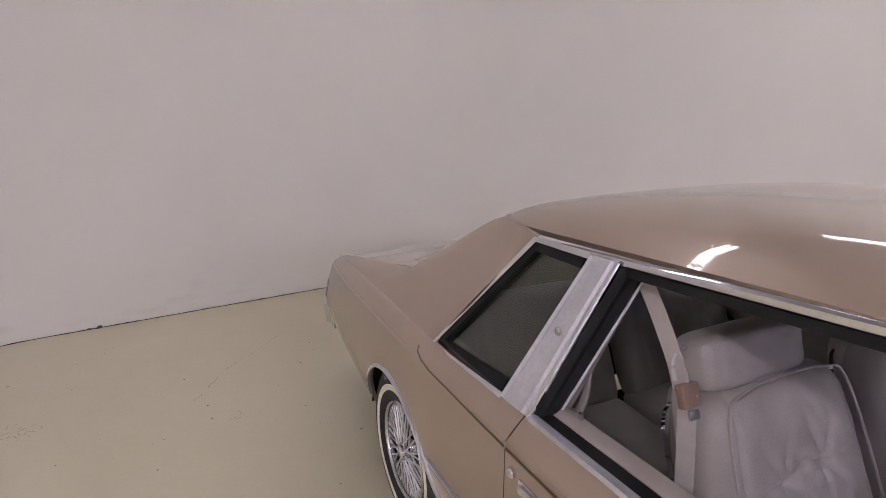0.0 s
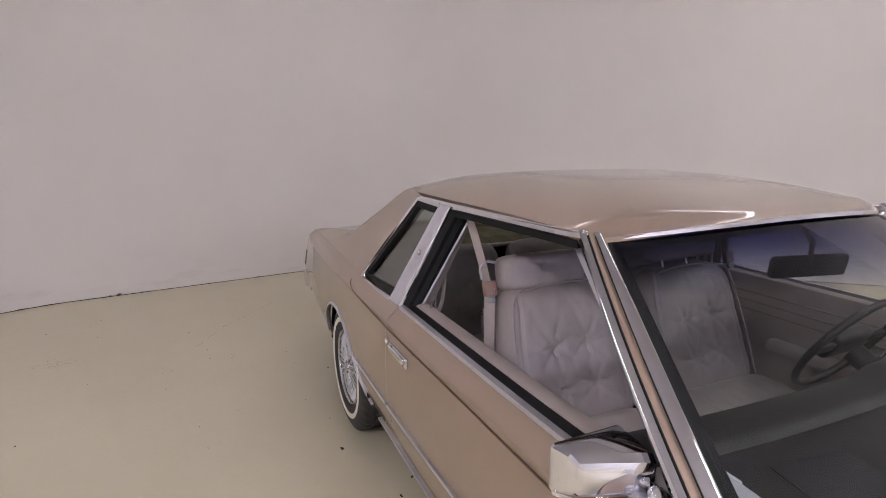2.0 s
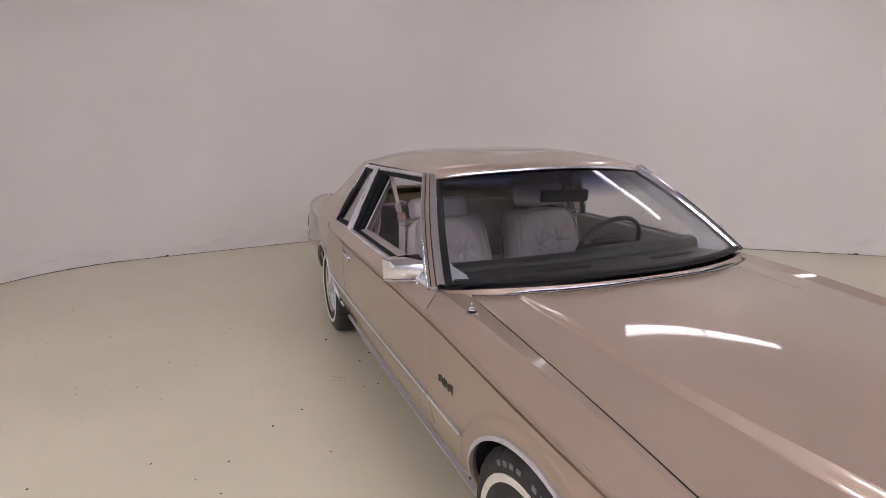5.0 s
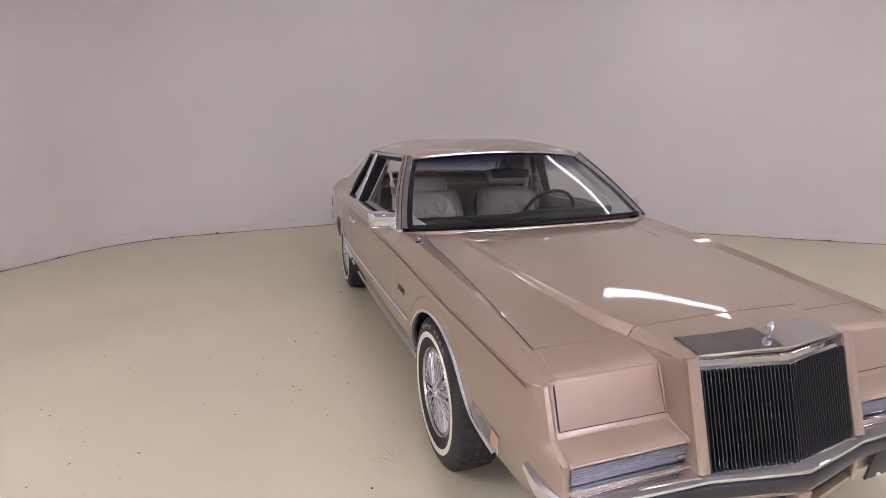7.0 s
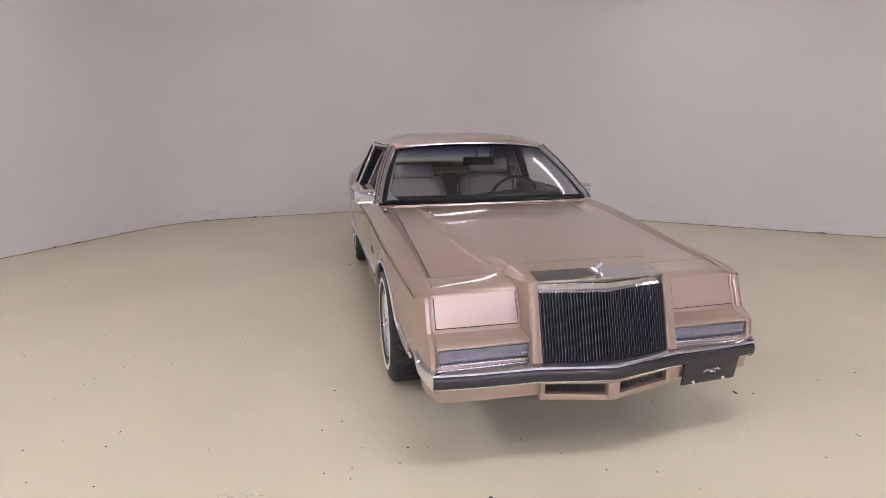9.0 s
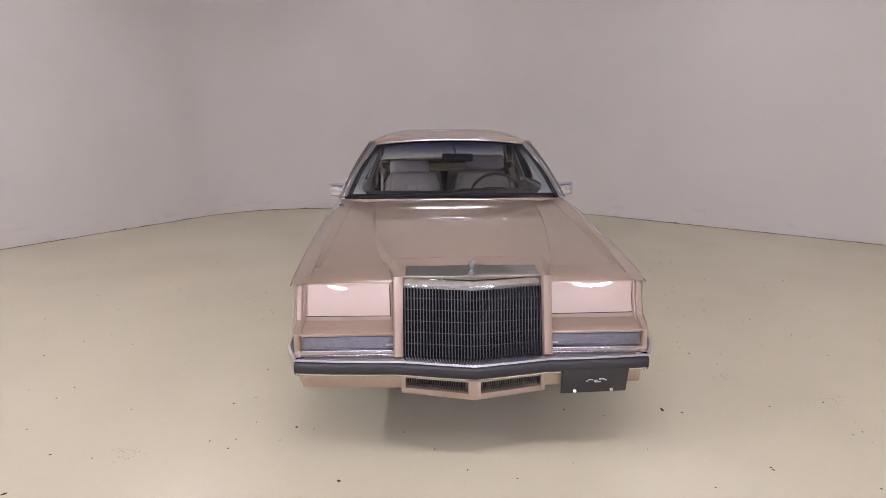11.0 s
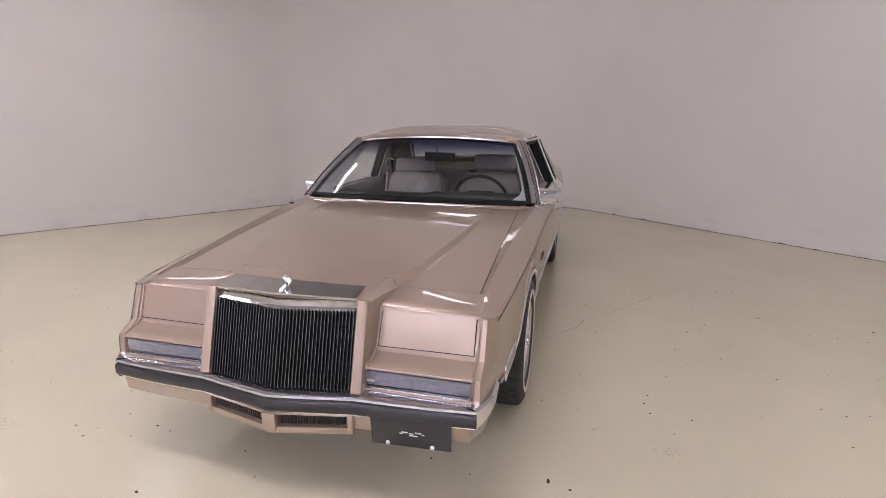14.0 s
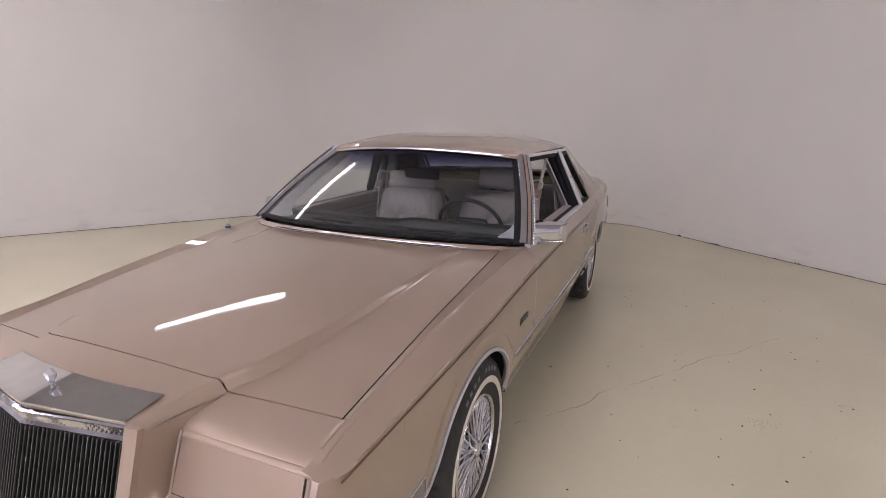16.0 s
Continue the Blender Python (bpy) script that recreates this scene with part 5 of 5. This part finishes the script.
# chin with two slatted openings
chin = part("chin", sweep([(-0.305, -2.40, 0.325), (0, -2.462, 0.318), (0.305, -2.40, 0.325)], [(-0.05, -0.012), (0.006, -0.012), (0.012, 0.0), (0.010, 0.016), (-0.05, 0.016)]), PAINT, car, "body-coloured chin below the bumper")
part("chin_top", sweep([(-0.305, -2.402, 0.392), (0, -2.464, 0.392), (0.305, -2.402, 0.392)], [(-0.05, -0.004), (0.010, -0.004), (0.010, 0.004), (-0.05, 0.004)]), PAINT, chin)
part("chin_post", box(0.0, -2.452, 0.357, 0.055, 0.05, 0.074, 0.006), PAINT, chin)
for s in (-1, 1):
    part("chin_end", box(s * 0.300, -2.392, 0.358, 0.022, 0.05, 0.076, 0.004), PAINT, chin)
    part("vent_back", sweep([(s * 0.30, -2.36, 0.352), (s * 0.03, -2.412, 0.350)], [(-0.004, -0.04), (0.004, -0.04), (0.004, 0.04), (-0.004, 0.04)]), BLACK, chin, "dark vent opening")
    for k in range(26):
        x = 0.036 + 0.250 * k / 25
        part("slat", box(s * x, -2.436 + 0.203 * (x - 0.03), 0.352, 0.0028, 0.018, 0.074, 0, 1), SLAT, chin)
part("under_tray", box(0, -2.06, 0.375, 1.3, 0.5, 0.02, 0.005), BLACK, car, "dark underside")

# plate holder hung below the bumper
holder = part("plate_holder", moved(box(0, 0, 0, 0.295, 0.008, 0.118, 0.004), pose(0.528, -2.402, 0.352, 8, 0, 3)), PLATE, car, "black empty plate holder")
for dx, dz, w, h in ((-0.020, 0.008, 0.022, 0.004), (0.004, 0.004, 0.016, 0.004), (0.030, 0.010, 0.024, 0.005), (0.012, -0.004, 0.030, 0.004), (-0.034, 0.002, 0.010, 0.003), (0.048, 0.004, 0.010, 0.003)):
    part("writing", moved(box(dx, -0.005, dz, w, 0.0015, h, 0), pose(0.528, -2.402, 0.352, 8, 0, 3)), MARK, holder, "worn white writing")
for dx in (-0.085, 0.08):
    part("bolt", moved(lathe([(0, -0.004), (0.008, -0.004), (0.007, -0.010), (0, -0.011)], 10, "y", (dx, 0, -0.047)), pose(0.528, -2.402, 0.352, 8, 0, 3)), MARK, holder, "pale bolt head")

# side markers, fender script, aerial, mirrors
for s in (-1, 1):
    marker = part("side_marker", sweep([(s * (side_x(-1.835, 0.46) + 0.002), -1.835, 0.470), (s * (side_x(-1.98, 0.46) + 0.002), -1.985, 0.452)], [(-0.006, -0.030), (0.006, -0.028), (0.006, 0.028), (-0.006, 0.030)] if s < 0 else [(-0.006, -0.030), (0.006, -0.028), (0.006, 0.028), (-0.006, 0.030)], (0, 0, 1)), LENS, car, "clear cornering lamp")
    part("amber_lens", sweep([(s * (side_x(-1.985, 0.46) + 0.002), -1.985, 0.452), (s * (side_x(-2.04, 0.46) + 0.002), -2.035, 0.446)], [(-0.006, -0.028), (0.006, -0.026), (0.006, 0.026), (-0.006, 0.028)]), AMBER, marker, "amber marker lens")
    part("marker_frame", sweep([(s * (side_x(y, 0.46) + 0.006), y, z) for y, z in ((-1.830, 0.440), (-1.835, 0.502), (-2.042, 0.478), (-2.040, 0.414))], ring(0.004, 6), (s, 0, 0), True), CHROME, marker, "chrome frame")
    script = tagged(new("fender_script"), "small bright raised script")
    script.parent = car
    for k in range(8):
        y = -0.978 + 0.0150 * k
        part("letter", box(s * (side_x(y, 0.660) + 0.002), y, 0.662 + 0.004 * math.sin(k * 2.3), 0.003, 0.0085, 0.026 + 0.008 * (k in (0, 4)), 0.001, 1), BADGE, script)
    # mirror housing: a deep box with a smaller, lower front, its outer end cut at a slant
    rows = []
    for y, x0, x1, z0, z1 in ((-0.536, 0.800, 0.914, 0.932, 0.966), (-0.530, 0.794, 0.922, 0.917, 0.980), (-0.515, 0.790, 0.929, 0.909, 0.990), (-0.437, 0.788, 0.946, 0.906, 0.999), (-0.430, 0.789, 0.945, 0.908, 0.998), (-0.431, 0.796, 0.939, 0.915, 0.991)):
        c = 0.005
        ringp = [(x0 + c, z0), (x1 - c, z0), (x1, z0 + c), (x1, z1 - c), (x1 - c, z1), (x0 + c, z1), (x0, z1 - c), (x0, z0 + c)]
        rows.append([Vector((s * x, y + (0.42 * (x - 0.79) if y < -0.5 else 0.0), z)) for x, z in ringp])
    bm = sheet(rows, close=True)
    bm.verts.ensure_lookup_table()
    bm.faces.new(bm.verts[:8])
    mir = part("door_mirror", tidy(bm), CHROME, car, "chrome door mirror", 24)
    part("mirror_glass", box(s * 0.8755, -0.4305, 0.9535, 0.134, 0.004, 0.074, 0.0015, 1), MIRROR_GLASS, mir, "mirror glass")
    part("mirror_lip", sweep([(s * 0.806, -0.545, 0.913), (s * 0.806, -0.440, 0.905), (s * 0.942, -0.440, 0.905), (s * 0.926, -0.472, 0.909), (s * 0.806, -0.530, 0.911)], ring(0.0045, 8)), CHROME, mir, "chrome lower lip")
    part("mirror_foot", lathe([(0, 0.898), (0.030, 0.900), (0.030, 0.906), (0.018, 0.914), (0.010, 0.920), (0, 0.921)], 20, "z", (s * 0.812, -0.535, 0)), CHROME, mir, "chrome mirror foot")
    part("mirror_ball", lathe([(0.0, -0.017), (0.008, -0.015), (0.014, -0.009), (0.017, 0.0), (0.014, 0.009), (0.008, 0.015), (0.0, 0.017)], 16, "x", (s * 0.806, -0.545, 0.930)), CHROME, mir)
part("aerial_base", lathe([(0, 0.872), (0.021, 0.872), (0.021, 0.880), (0.013, 0.886), (0.011, 0.896), (0, 0.897)], 16, "z", (-0.776, -0.93, 0.020)), CHROME, car, "chrome aerial base")
part("aerial_tip", lathe([(0, 0.896), (0.010, 0.896), (0.010, 0.901), (0.004, 0.903), (0.003, 0.911), (0.0045, 0.914), (0.003, 0.918), (0, 0.919)], 12, "z", (-0.776, -0.93, 0.022)), CHROME, car, "retracted chrome aerial")
part("aerial_ring", lathe([(0.0125, 0.884), (0.0145, 0.885), (0.0135, 0.892), (0.0115, 0.893)], 16, "z", (-0.776, -0.93, 0.020)), RUBBER, car, "black aerial ring")


# ---- wheels ----
def wheel(s, y):
    hubx = s * (0.752 if y < 0 else 0.764)
    w = tagged(new("wheel"), "wire-spoked wheel with whitewall tyre")
    w.parent = car
    w.matrix_basis = Matrix.Translation((hubx, y, HUB_Z))
    h = 0.100
    prof = [(0.190, -h * 0.86), (0.215, -h * 0.98), (0.262, -h * 1.06), (0.300, -h * 1.0), (0.326, -h * 0.86), (0.335, -h * 0.72), (0.3365, -h * 0.40), (0.330, -h * 0.38), (0.330, -h * 0.33), (0.3370, -h * 0.31), (0.3372, -h * 0.03), (0.3300, -h * 0.015), (0.3300, h * 0.015), (0.3372, h * 0.03), (0.3370, h * 0.31), (0.330, h * 0.33), (0.330, h * 0.38), (0.3365, h * 0.40), (0.335, h * 0.72), (0.326, h * 0.86), (0.300, h * 1.0), (0.262, h * 1.06), (0.215, h * 0.98), (0.190, h * 0.86)]
    ty = part("tyre", lathe(prof, 108, "x", wobble=lambda i, k: -0.012 if k in (4, 5, 6, 17, 18, 19) and i % 3 == 0 else (-0.010 if k in (9, 10, 13, 14) and (i + 1) % 3 == 0 else 0)), TYRE, w, "black rubber tyre")
    o = s
    part("whitewall", lathe([(0.241, o * h * 1.045), (0.243, o * h * 1.068), (0.263, o * h * 1.078), (0.266, o * h * 1.055)], 72, "x"), WHITEWALL, ty, "white sidewall band")
    for k in range(9):
        a = radians(58 + 7.5 * k)
        if k != 4:
            part("raised_mark", moved(box(0, 0, 0, 0.004, 0.020, 0.016, 0.001, 1), Matrix.Translation((o * h * 1.015, 0.292 * math.cos(a), 0.292 * math.sin(a))) @ pose(0, 0, 0, 58 + 7.5 * k - 90, 0, 0)), WORN_MARK, ty, "worn raised sidewall marks")
    rim = part("rim", lathe([(0.198, o * 0.070), (0.199, o * 0.090), (0.194, o * 0.097), (0.189, o * 0.094), (0.187, o * 0.086)], 72, "x"), BRUSHED, w, "bright wheel rim")
    part("dish", lathe([(0.185, o * 0.086), (0.182, o * 0.060), (0.178, o * 0.034), (0.12, o * 0.020), (0.06, o * 0.026), (0.0, o * 0.036)], 48, "x"), DISH, rim)
    part("rim_inner_ring", lathe([(0.186, o * 0.074), (0.172, o * 0.072), (0.170, o * 0.080), (0.174, o * 0.084), (0.185, o * 0.084)], 60, "x"), DULL, rim)
    part("hub", lathe([(0.050, o * 0.036), (0.044, o * 0.070), (0.040, o * 0.074), (0.038, o * 0.090), (0.030, o * 0.093), (0.028, o * 0.102), (0.020, o * 0.106), (0.018, o * 0.103), (0.0, o * 0.102)], 32, "x"), CHROME, rim, "chrome hub cap")
    bm = bmesh.new()
    n = 40
    for k in range(n):
        a = 2 * math.pi * k / n
        sw = radians(17) * (1 if k % 2 else -1)
        r0, r1 = 0.038, 0.178
        x0, x1 = (0.094, 0.082) if (k // 2) % 2 else (0.076, 0.084)
        p = Vector((o * x0, r0 * math.cos(a + sw), r0 * math.sin(a + sw)))
        q = Vector((o * x1, r1 * math.cos(a), r1 * math.sin(a)))
        sweep([p, q], ring(0.0037, 6), (1, 0, 0), bm=bm)
    part("spokes", bm, SPOKE, rim, "thin chrome wire spokes")
    return w


for s in (-1, 1):
    for y in (FW, RW):
        wheel(s, y)
        # dark wheel house
        rows = []
        for d in steps(2, 178, 24):
            yy, zz = y + (ARCH + 0.03) * math.cos(radians(d)), HUB_Z + (ARCH + 0.03) * math.sin(radians(d))
            rows.append([Vector((s * 0.50, yy, zz)), Vector((s * (side_x(yy, 0.5) - 0.03), yy, zz))])
        part("wheel_house", sheet(rows), BLACK, car, "dark wheel house")
    rows = [[Vector((s * (side_x(y, ROCKER) - 0.03), y, ROCKER)), Vector((s * 0.5, y, ROCKER - 0.01)), Vector((s * 0.0, y, ROCKER))] for y in steps(-1.0, 1.0, 4)]
    part("underbody", sheet(rows), BLACK, car, "dark underbody")

# ---- interior ----
part("cabin_floor", box(0, 0.25, 0.30, 1.52, 2.4, 0.03, 0.01), CARPET, car, "brown carpet")
part("tunnel", box(0, 0.0, 0.40, 0.24, 1.5, 0.2, 0.05, 3), CARPET, car)
part("firewall", box(0, -0.80, 0.58, 1.5, 0.03, 0.56, 0.01), DASH, car)
part("rear_bulkhead", box(0, 1.62, 0.60, 1.5, 0.03, 0.62, 0.01), BLACK, car)
for s in (-1, 1):
    rows = [[Vector((s * 0.775, y, z)) for z in steps(0.3, 0.915, 4)] for y in steps(0.62, 1.75, 8)]
    part("inner_side", sheet(rows), TRIM, car, "grey-brown vinyl side trim")
    lo, hi = Vector((s * 0.750, -0.660, 0.932)), Vector((s * 0.592, -0.130, 1.272))
    rows = []
    for t in steps(0, 1, 10):
        p = lo.lerp(hi, t)
        foot = 0.090 * max(0, 1 - t * 7)
        rows.append([p + Vector((s * 0.030, -0.010, 0.0)), p + Vector((-s * 0.004, -0.012, 0.0)), p + Vector((-s * (0.012 + foot), 0.004, -0.004)), p + Vector((-s * (0.026 + foot), 0.085, -0.010)), p + Vector((s * 0.01, 0.10, -0.012))])
    part("trim_edge", tube([r[3] for r in rows], 0.004, 6), MARK, car, "pale edge strip of the post trim")
    part("post_trim", sheet(rows), POST_TRIM, car, "pale inner post trim")

# dashboard with padded top
rows = []
for x in steps(-0.745, 0.745, 36):
    yl, zl = screen_low(x)
    h = 0.016 * smooth((x - 0.02) / 0.05)
    row = [Vector((x, yl + 0.03, zl - 0.012)), Vector((x, yl + 0.12, zl - 0.004))]
    yb = -0.41 + 0.04 * (abs(x) / 0.745) ** 2
    row += [Vector((x, yb - 0.125, 0.914)), Vector((x, yb - 0.110, 0.915)), Vector((x, yb - 0.100, 0.928 + h * 0.6)), Vector((x, yb - 0.085, 0.935 + h)), Vector((x, yb - 0.03, 0.938 + h)), Vector((x, yb, 0.928 + h)), Vector((x, yb + 0.012, 0.90)), Vector((x, yb - 0.005, 0.86)), Vector((x, yb - 0.03, 0.74)), Vector((x, yb - 0.06, 0.62))]
    rows.append(row)
dash = part("dashboard", sheet(rows), DASH, car, "dark padded dashboard")
for x in (-0.26, 0.33):
    part("defrost_vent", box(x, -0.705, 0.9475, 0.26, 0.024, 0.004, 0.002, 1, pose(0, 0, 0, 4, 0, -4 if x < 0 else 4)), BLACK, dash, "dark defroster slot")
part("speaker_panel", box(-0.49, -0.645, 0.9400, 0.19, 0.10, 0.004, 0.002, 1, pose(0, 0, 0, 5, 0, -8)), BUMPER_RUBBER, dash)
part("dash_bezel", box(0, -0.405, 0.82, 1.30, 0.012, 0.10, 0.004, 2, pose(0, 0, 0, -8, 0, 0)), BUMPER_RUBBER, dash)

# steering wheel
steer = tagged(new("steering_wheel"), "thin-rimmed dark steering wheel")
steer.parent = car
steer.matrix_basis = pose(0.362, -0.225, 0.885, -62, 0, 0)
part("wheel_rim", tube([(0.192 * math.cos(a), 0.192 * math.sin(a), 0) for a in steps(0, 2 * math.pi * 47 / 48, 47)], 0.0115, 10, True), DASH, steer)
part("wheel_pad", box(0, 0, 0.012, 0.20, 0.10, 0.045, 0.02, 3), DASH, steer)
for s in (-1, 1):
    part("wheel_spoke", box(s * 0.135, -0.01, 0.0, 0.11, 0.035, 0.014, 0.005), DASH, steer)
part("steering_column", tube([(0.362, -0.245, 0.865), (0.362, -0.50, 0.73)], 0.035, 14), DASH, car)
part("column_lever", tube([(0.40, -0.30, 0.86), (0.52, -0.29, 0.90)], 0.006, 8), CHROME, car, "chrome column lever")

# rear-view mirror
rv = part("inner_mirror", box(0.055, -0.245, 1.178, 0.250, 0.026, 0.064, 0.012, 3, pose(0, 0, 0, 8, 0, -13)), RUBBER, car, "dark rear-view mirror")
part("inner_mirror_glass", box(0.058, -0.231, 1.177, 0.234, 0.003, 0.052, 0.001, 1, pose(0, 0, 0, 8, 0, -13)), MIRROR_GLASS, rv, "mirror glass")
part("inner_mirror_arm", tube([(0.045, -0.252, 1.195), (0.030, -0.262, 1.25), (0.010, -0.235, 1.298)], 0.008, 8), RUBBER, rv)


# seats
def tufts(cx):
    """Soft leather: a few pulled points with fine creases running from them, a seam inside each edge, and slack folds."""
    pts = [(-0.26, 0.16), (0.30, 0.20), (-0.20, -0.40), (0.32, -0.36)]

    def f(x, z):
        d = 0.0
        for px, pz in pts:
            r = math.hypot((x - px) * 0.25, (z - pz) * 0.27)
            a = math.atan2(z - pz, x - px)
            d += 0.015 * math.exp(-(r / 0.022) ** 2) + 0.0125 * math.exp(-(r / 0.080) ** 2) * max(0.0, math.sin(7 * a + 3 * px + cx)) ** 2
            d += 0.006 * math.exp(-(r / 0.11) ** 2)
        d += 0.007 * math.exp(-((abs(x) - 0.76) / 0.020) ** 2)
        d += 0.004 * math.exp(-(x / 0.03) ** 2) * max(0.0, 0.6 - abs(z))
        d += 0.0045 * noise.noise(Vector((x * 3 + cx, z * 2, cx))) + 0.0036 * noise.noise(Vector((x * 9 + cx, z * 5, 2 + cx)))
        return d
    return f


def tapered(bm, low, high, half):
    """Widen a cushion at its foot and narrow it at its head."""
    for v in bm.verts:
        f = max(0.0, min(1.0, 0.5 + 0.5 * v.co.z / half))
        v.co.x *= low + (high - low) * f
    return bm


def front_seat(s, raised):
    seat = tagged(new("front_seat"), "grey leather bucket seat with creased tufted cushions")
    seat.parent = car
    cx = s * 0.325
    lean = -20
    back = part("backrest", moved(tapered(pillow(0.52, 0.17, 0.560, 0.09, 72, 76, tufts(cx)), 1.12, 0.93, 0.28), pose(cx, 0.335, 0.737, lean, 0, 0)), LEATHER, seat, "tufted leather backrest", 60)
    part("back_piping", moved(tube(arc([(-0.252, -0.080, -0.27), (-0.238, -0.084, 0.0), (-0.212, -0.080, 0.222), (-0.14, -0.078, 0.262), (0.0, -0.078, 0.272), (0.14, -0.078, 0.262), (0.212, -0.080, 0.222), (0.238, -0.084, 0.0), (0.252, -0.080, -0.27)], 6), 0.0035, 6), pose(cx, 0.335, 0.737, lean, 0, 0)), LEATHER, back)
    part("seat_shell", moved(tapered(pillow(0.50, 0.11, 0.565, 0.06, 16, 16), 1.12, 0.93, 0.28), pose(cx, 0.385, 0.737, lean, 0, 0)), TRIM, seat, "vinyl seat shell")
    for o in (-1, 1):
        path = arc([(o * 0.296, -0.02, -0.30), (o * 0.284, -0.01, -0.05), (o * 0.272, 0.0, 0.14), (o * 0.252, 0.004, 0.200), (o * 0.225, 0.008, 0.216)], 6)
        part("shell_trim", moved(sweep(path, [(-0.005, -0.009), (0.005, -0.009), (0.006, 0.0), (0.005, 0.009), (-0.005, 0.009)]), pose(cx, 0.385, 0.742, lean, 0, 0)), CHROME, seat, "chrome edge trim")
    head = part("headrest", moved(pillow(0.365, 0.125, 0.135, 0.10, 32, 24, lambda x, z: 0.004 * math.exp(-((abs(x) - 0.8) / 0.03) ** 2) + 0.002 * noise.noise(Vector((x * 4, z * 4, cx)))), pose(cx + s * 0.028, 0.448, 1.046 + raised, lean * 0.7, 0, 0)), LEATHER, seat, "leather headrest", 60)
    for o in (-0.07, 0.07):
        part("headrest_post", tube([(cx + o, 0.425, 0.98), (cx + o, 0.452, 1.03 + raised)], 0.006, 8), CHROME, head, "chrome headrest post")
    part("cushion", moved(pillow(0.53, 0.20, 0.60, 0.08, 40, 40, tufts(cx + 5)), pose(cx, -0.09, 0.480, -84, 0, 0)), LEATHER, seat, "leather seat cushion", 60)
    part("seat_base", box(cx, 0.0, 0.37, 0.44, 0.52, 0.12, 0.03), TRIM, seat)
    return seat


front_seat(-1, 0.0)
front_seat(1, 0.045)
part("centre_armrest", box(0.0, 0.06, 0.585, 0.155, 0.46, 0.10, 0.035, 4), LEATHER, car, "leather centre armrest")
part("console", box(0.0, -0.42, 0.55, 0.20, 0.36, 0.12, 0.02), DASH, car)
rear = tagged(new("rear_seat"), "brown-grey leather rear bench with soft tufts")
rear.parent = car
for cx in (-0.36, 0.36):
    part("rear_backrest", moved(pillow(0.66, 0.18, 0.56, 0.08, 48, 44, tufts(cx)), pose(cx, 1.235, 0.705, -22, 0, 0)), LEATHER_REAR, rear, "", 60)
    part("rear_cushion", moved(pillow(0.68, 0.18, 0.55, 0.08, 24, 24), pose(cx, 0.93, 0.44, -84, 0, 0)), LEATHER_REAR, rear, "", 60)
part("parcel_shelf", box(0, 1.52, 0.962, 1.36, 0.34, 0.03, 0.01, 2, pose(0, 0, 0, 8, 0, 0)), SHELF, car, "olive felt parcel shelf")
part("shelf_edge", box(0, 1.335, 0.945, 1.26, 0.03, 0.02, 0.008), TRIM, car)

# belts, buckles and hanging straps
for s in (-1, 1):
    belt = tagged(new("seat_belt"), "pale webbing seat belt with brown buckle")
    belt.parent = car
    flat = [(-0.019, -0.0012), (0.019, -0.0012), (0.019, 0.0012), (-0.019, 0.0012)]
    part("upper_webbing", sweep(arc([(s * 0.630, 0.560, 1.300), (s * 0.620, 0.504, 1.233), (s * 0.610, 0.430, 1.100), (s * 0.600, 0.405, 1.02)], 5), flat, (s, -0.3, 0)), BELT, belt)
    part("lower_webbing", sweep(arc([(s * 0.600, 0.392, 1.02), (s * 0.606, 0.378, 0.88), (s * 0.611, 0.365, 0.72), (s * 0.616, 0.35, 0.55)], 5), flat, (s, -0.9, 0)), BELT, belt)
    buckle = part("buckle", box(s * 0.600, 0.390, 1.018, 0.050, 0.022, 0.052, 0.005, 2, pose(0, 0, 0, -18, 0, 0)), BUCKLE, belt, "brown plastic buckle")
    part("tongue", box(s * 0.602, 0.370, 0.983, 0.030, 0.004, 0.020, 0.003, 2, pose(0, 0, 0, -18, 0, 0)), DULL, buckle, "metal tongue")
    part("belt_guide", tube(arc([(s * 0.555, 0.445, 1.094), (s * 0.592, 0.430, 1.104), (s * 0.624, 0.416, 1.086), (s * 0.620, 0.410, 1.048)], 6), 0.0055, 8), GUIDE, belt, "pale belt guide hook")
    loop = [(s * (0.672 - 0.16 * (0.085 * math.sin(a))), 0.645 + 0.030 * math.cos(a) * (1 - 0.5 * math.sin(a)) - 0.10 * 0.085 * math.sin(a), 0.955 + 0.090 * math.sin(a)) for a in steps(0, 2 * math.pi * 23 / 24, 23)]
    part("pull_strap", sweep(loop, [(-0.010, -0.003), (0.010, -0.003), (0.010, 0.003), (-0.010, 0.003)], (s, 0, 0), True), BELT, car, "hanging grey pull strap")

# nothing sits deeper than thing > part > sub-part
def depth(ob):
    return 1 if ob.parent is None else 1 + depth(ob.parent)


for ob in sorted(bpy.data.objects, key=depth):
    while depth(ob) > 3:
        ob.matrix_basis = ob.parent.matrix_basis @ ob.matrix_basis
        ob.parent = ob.parent.parent
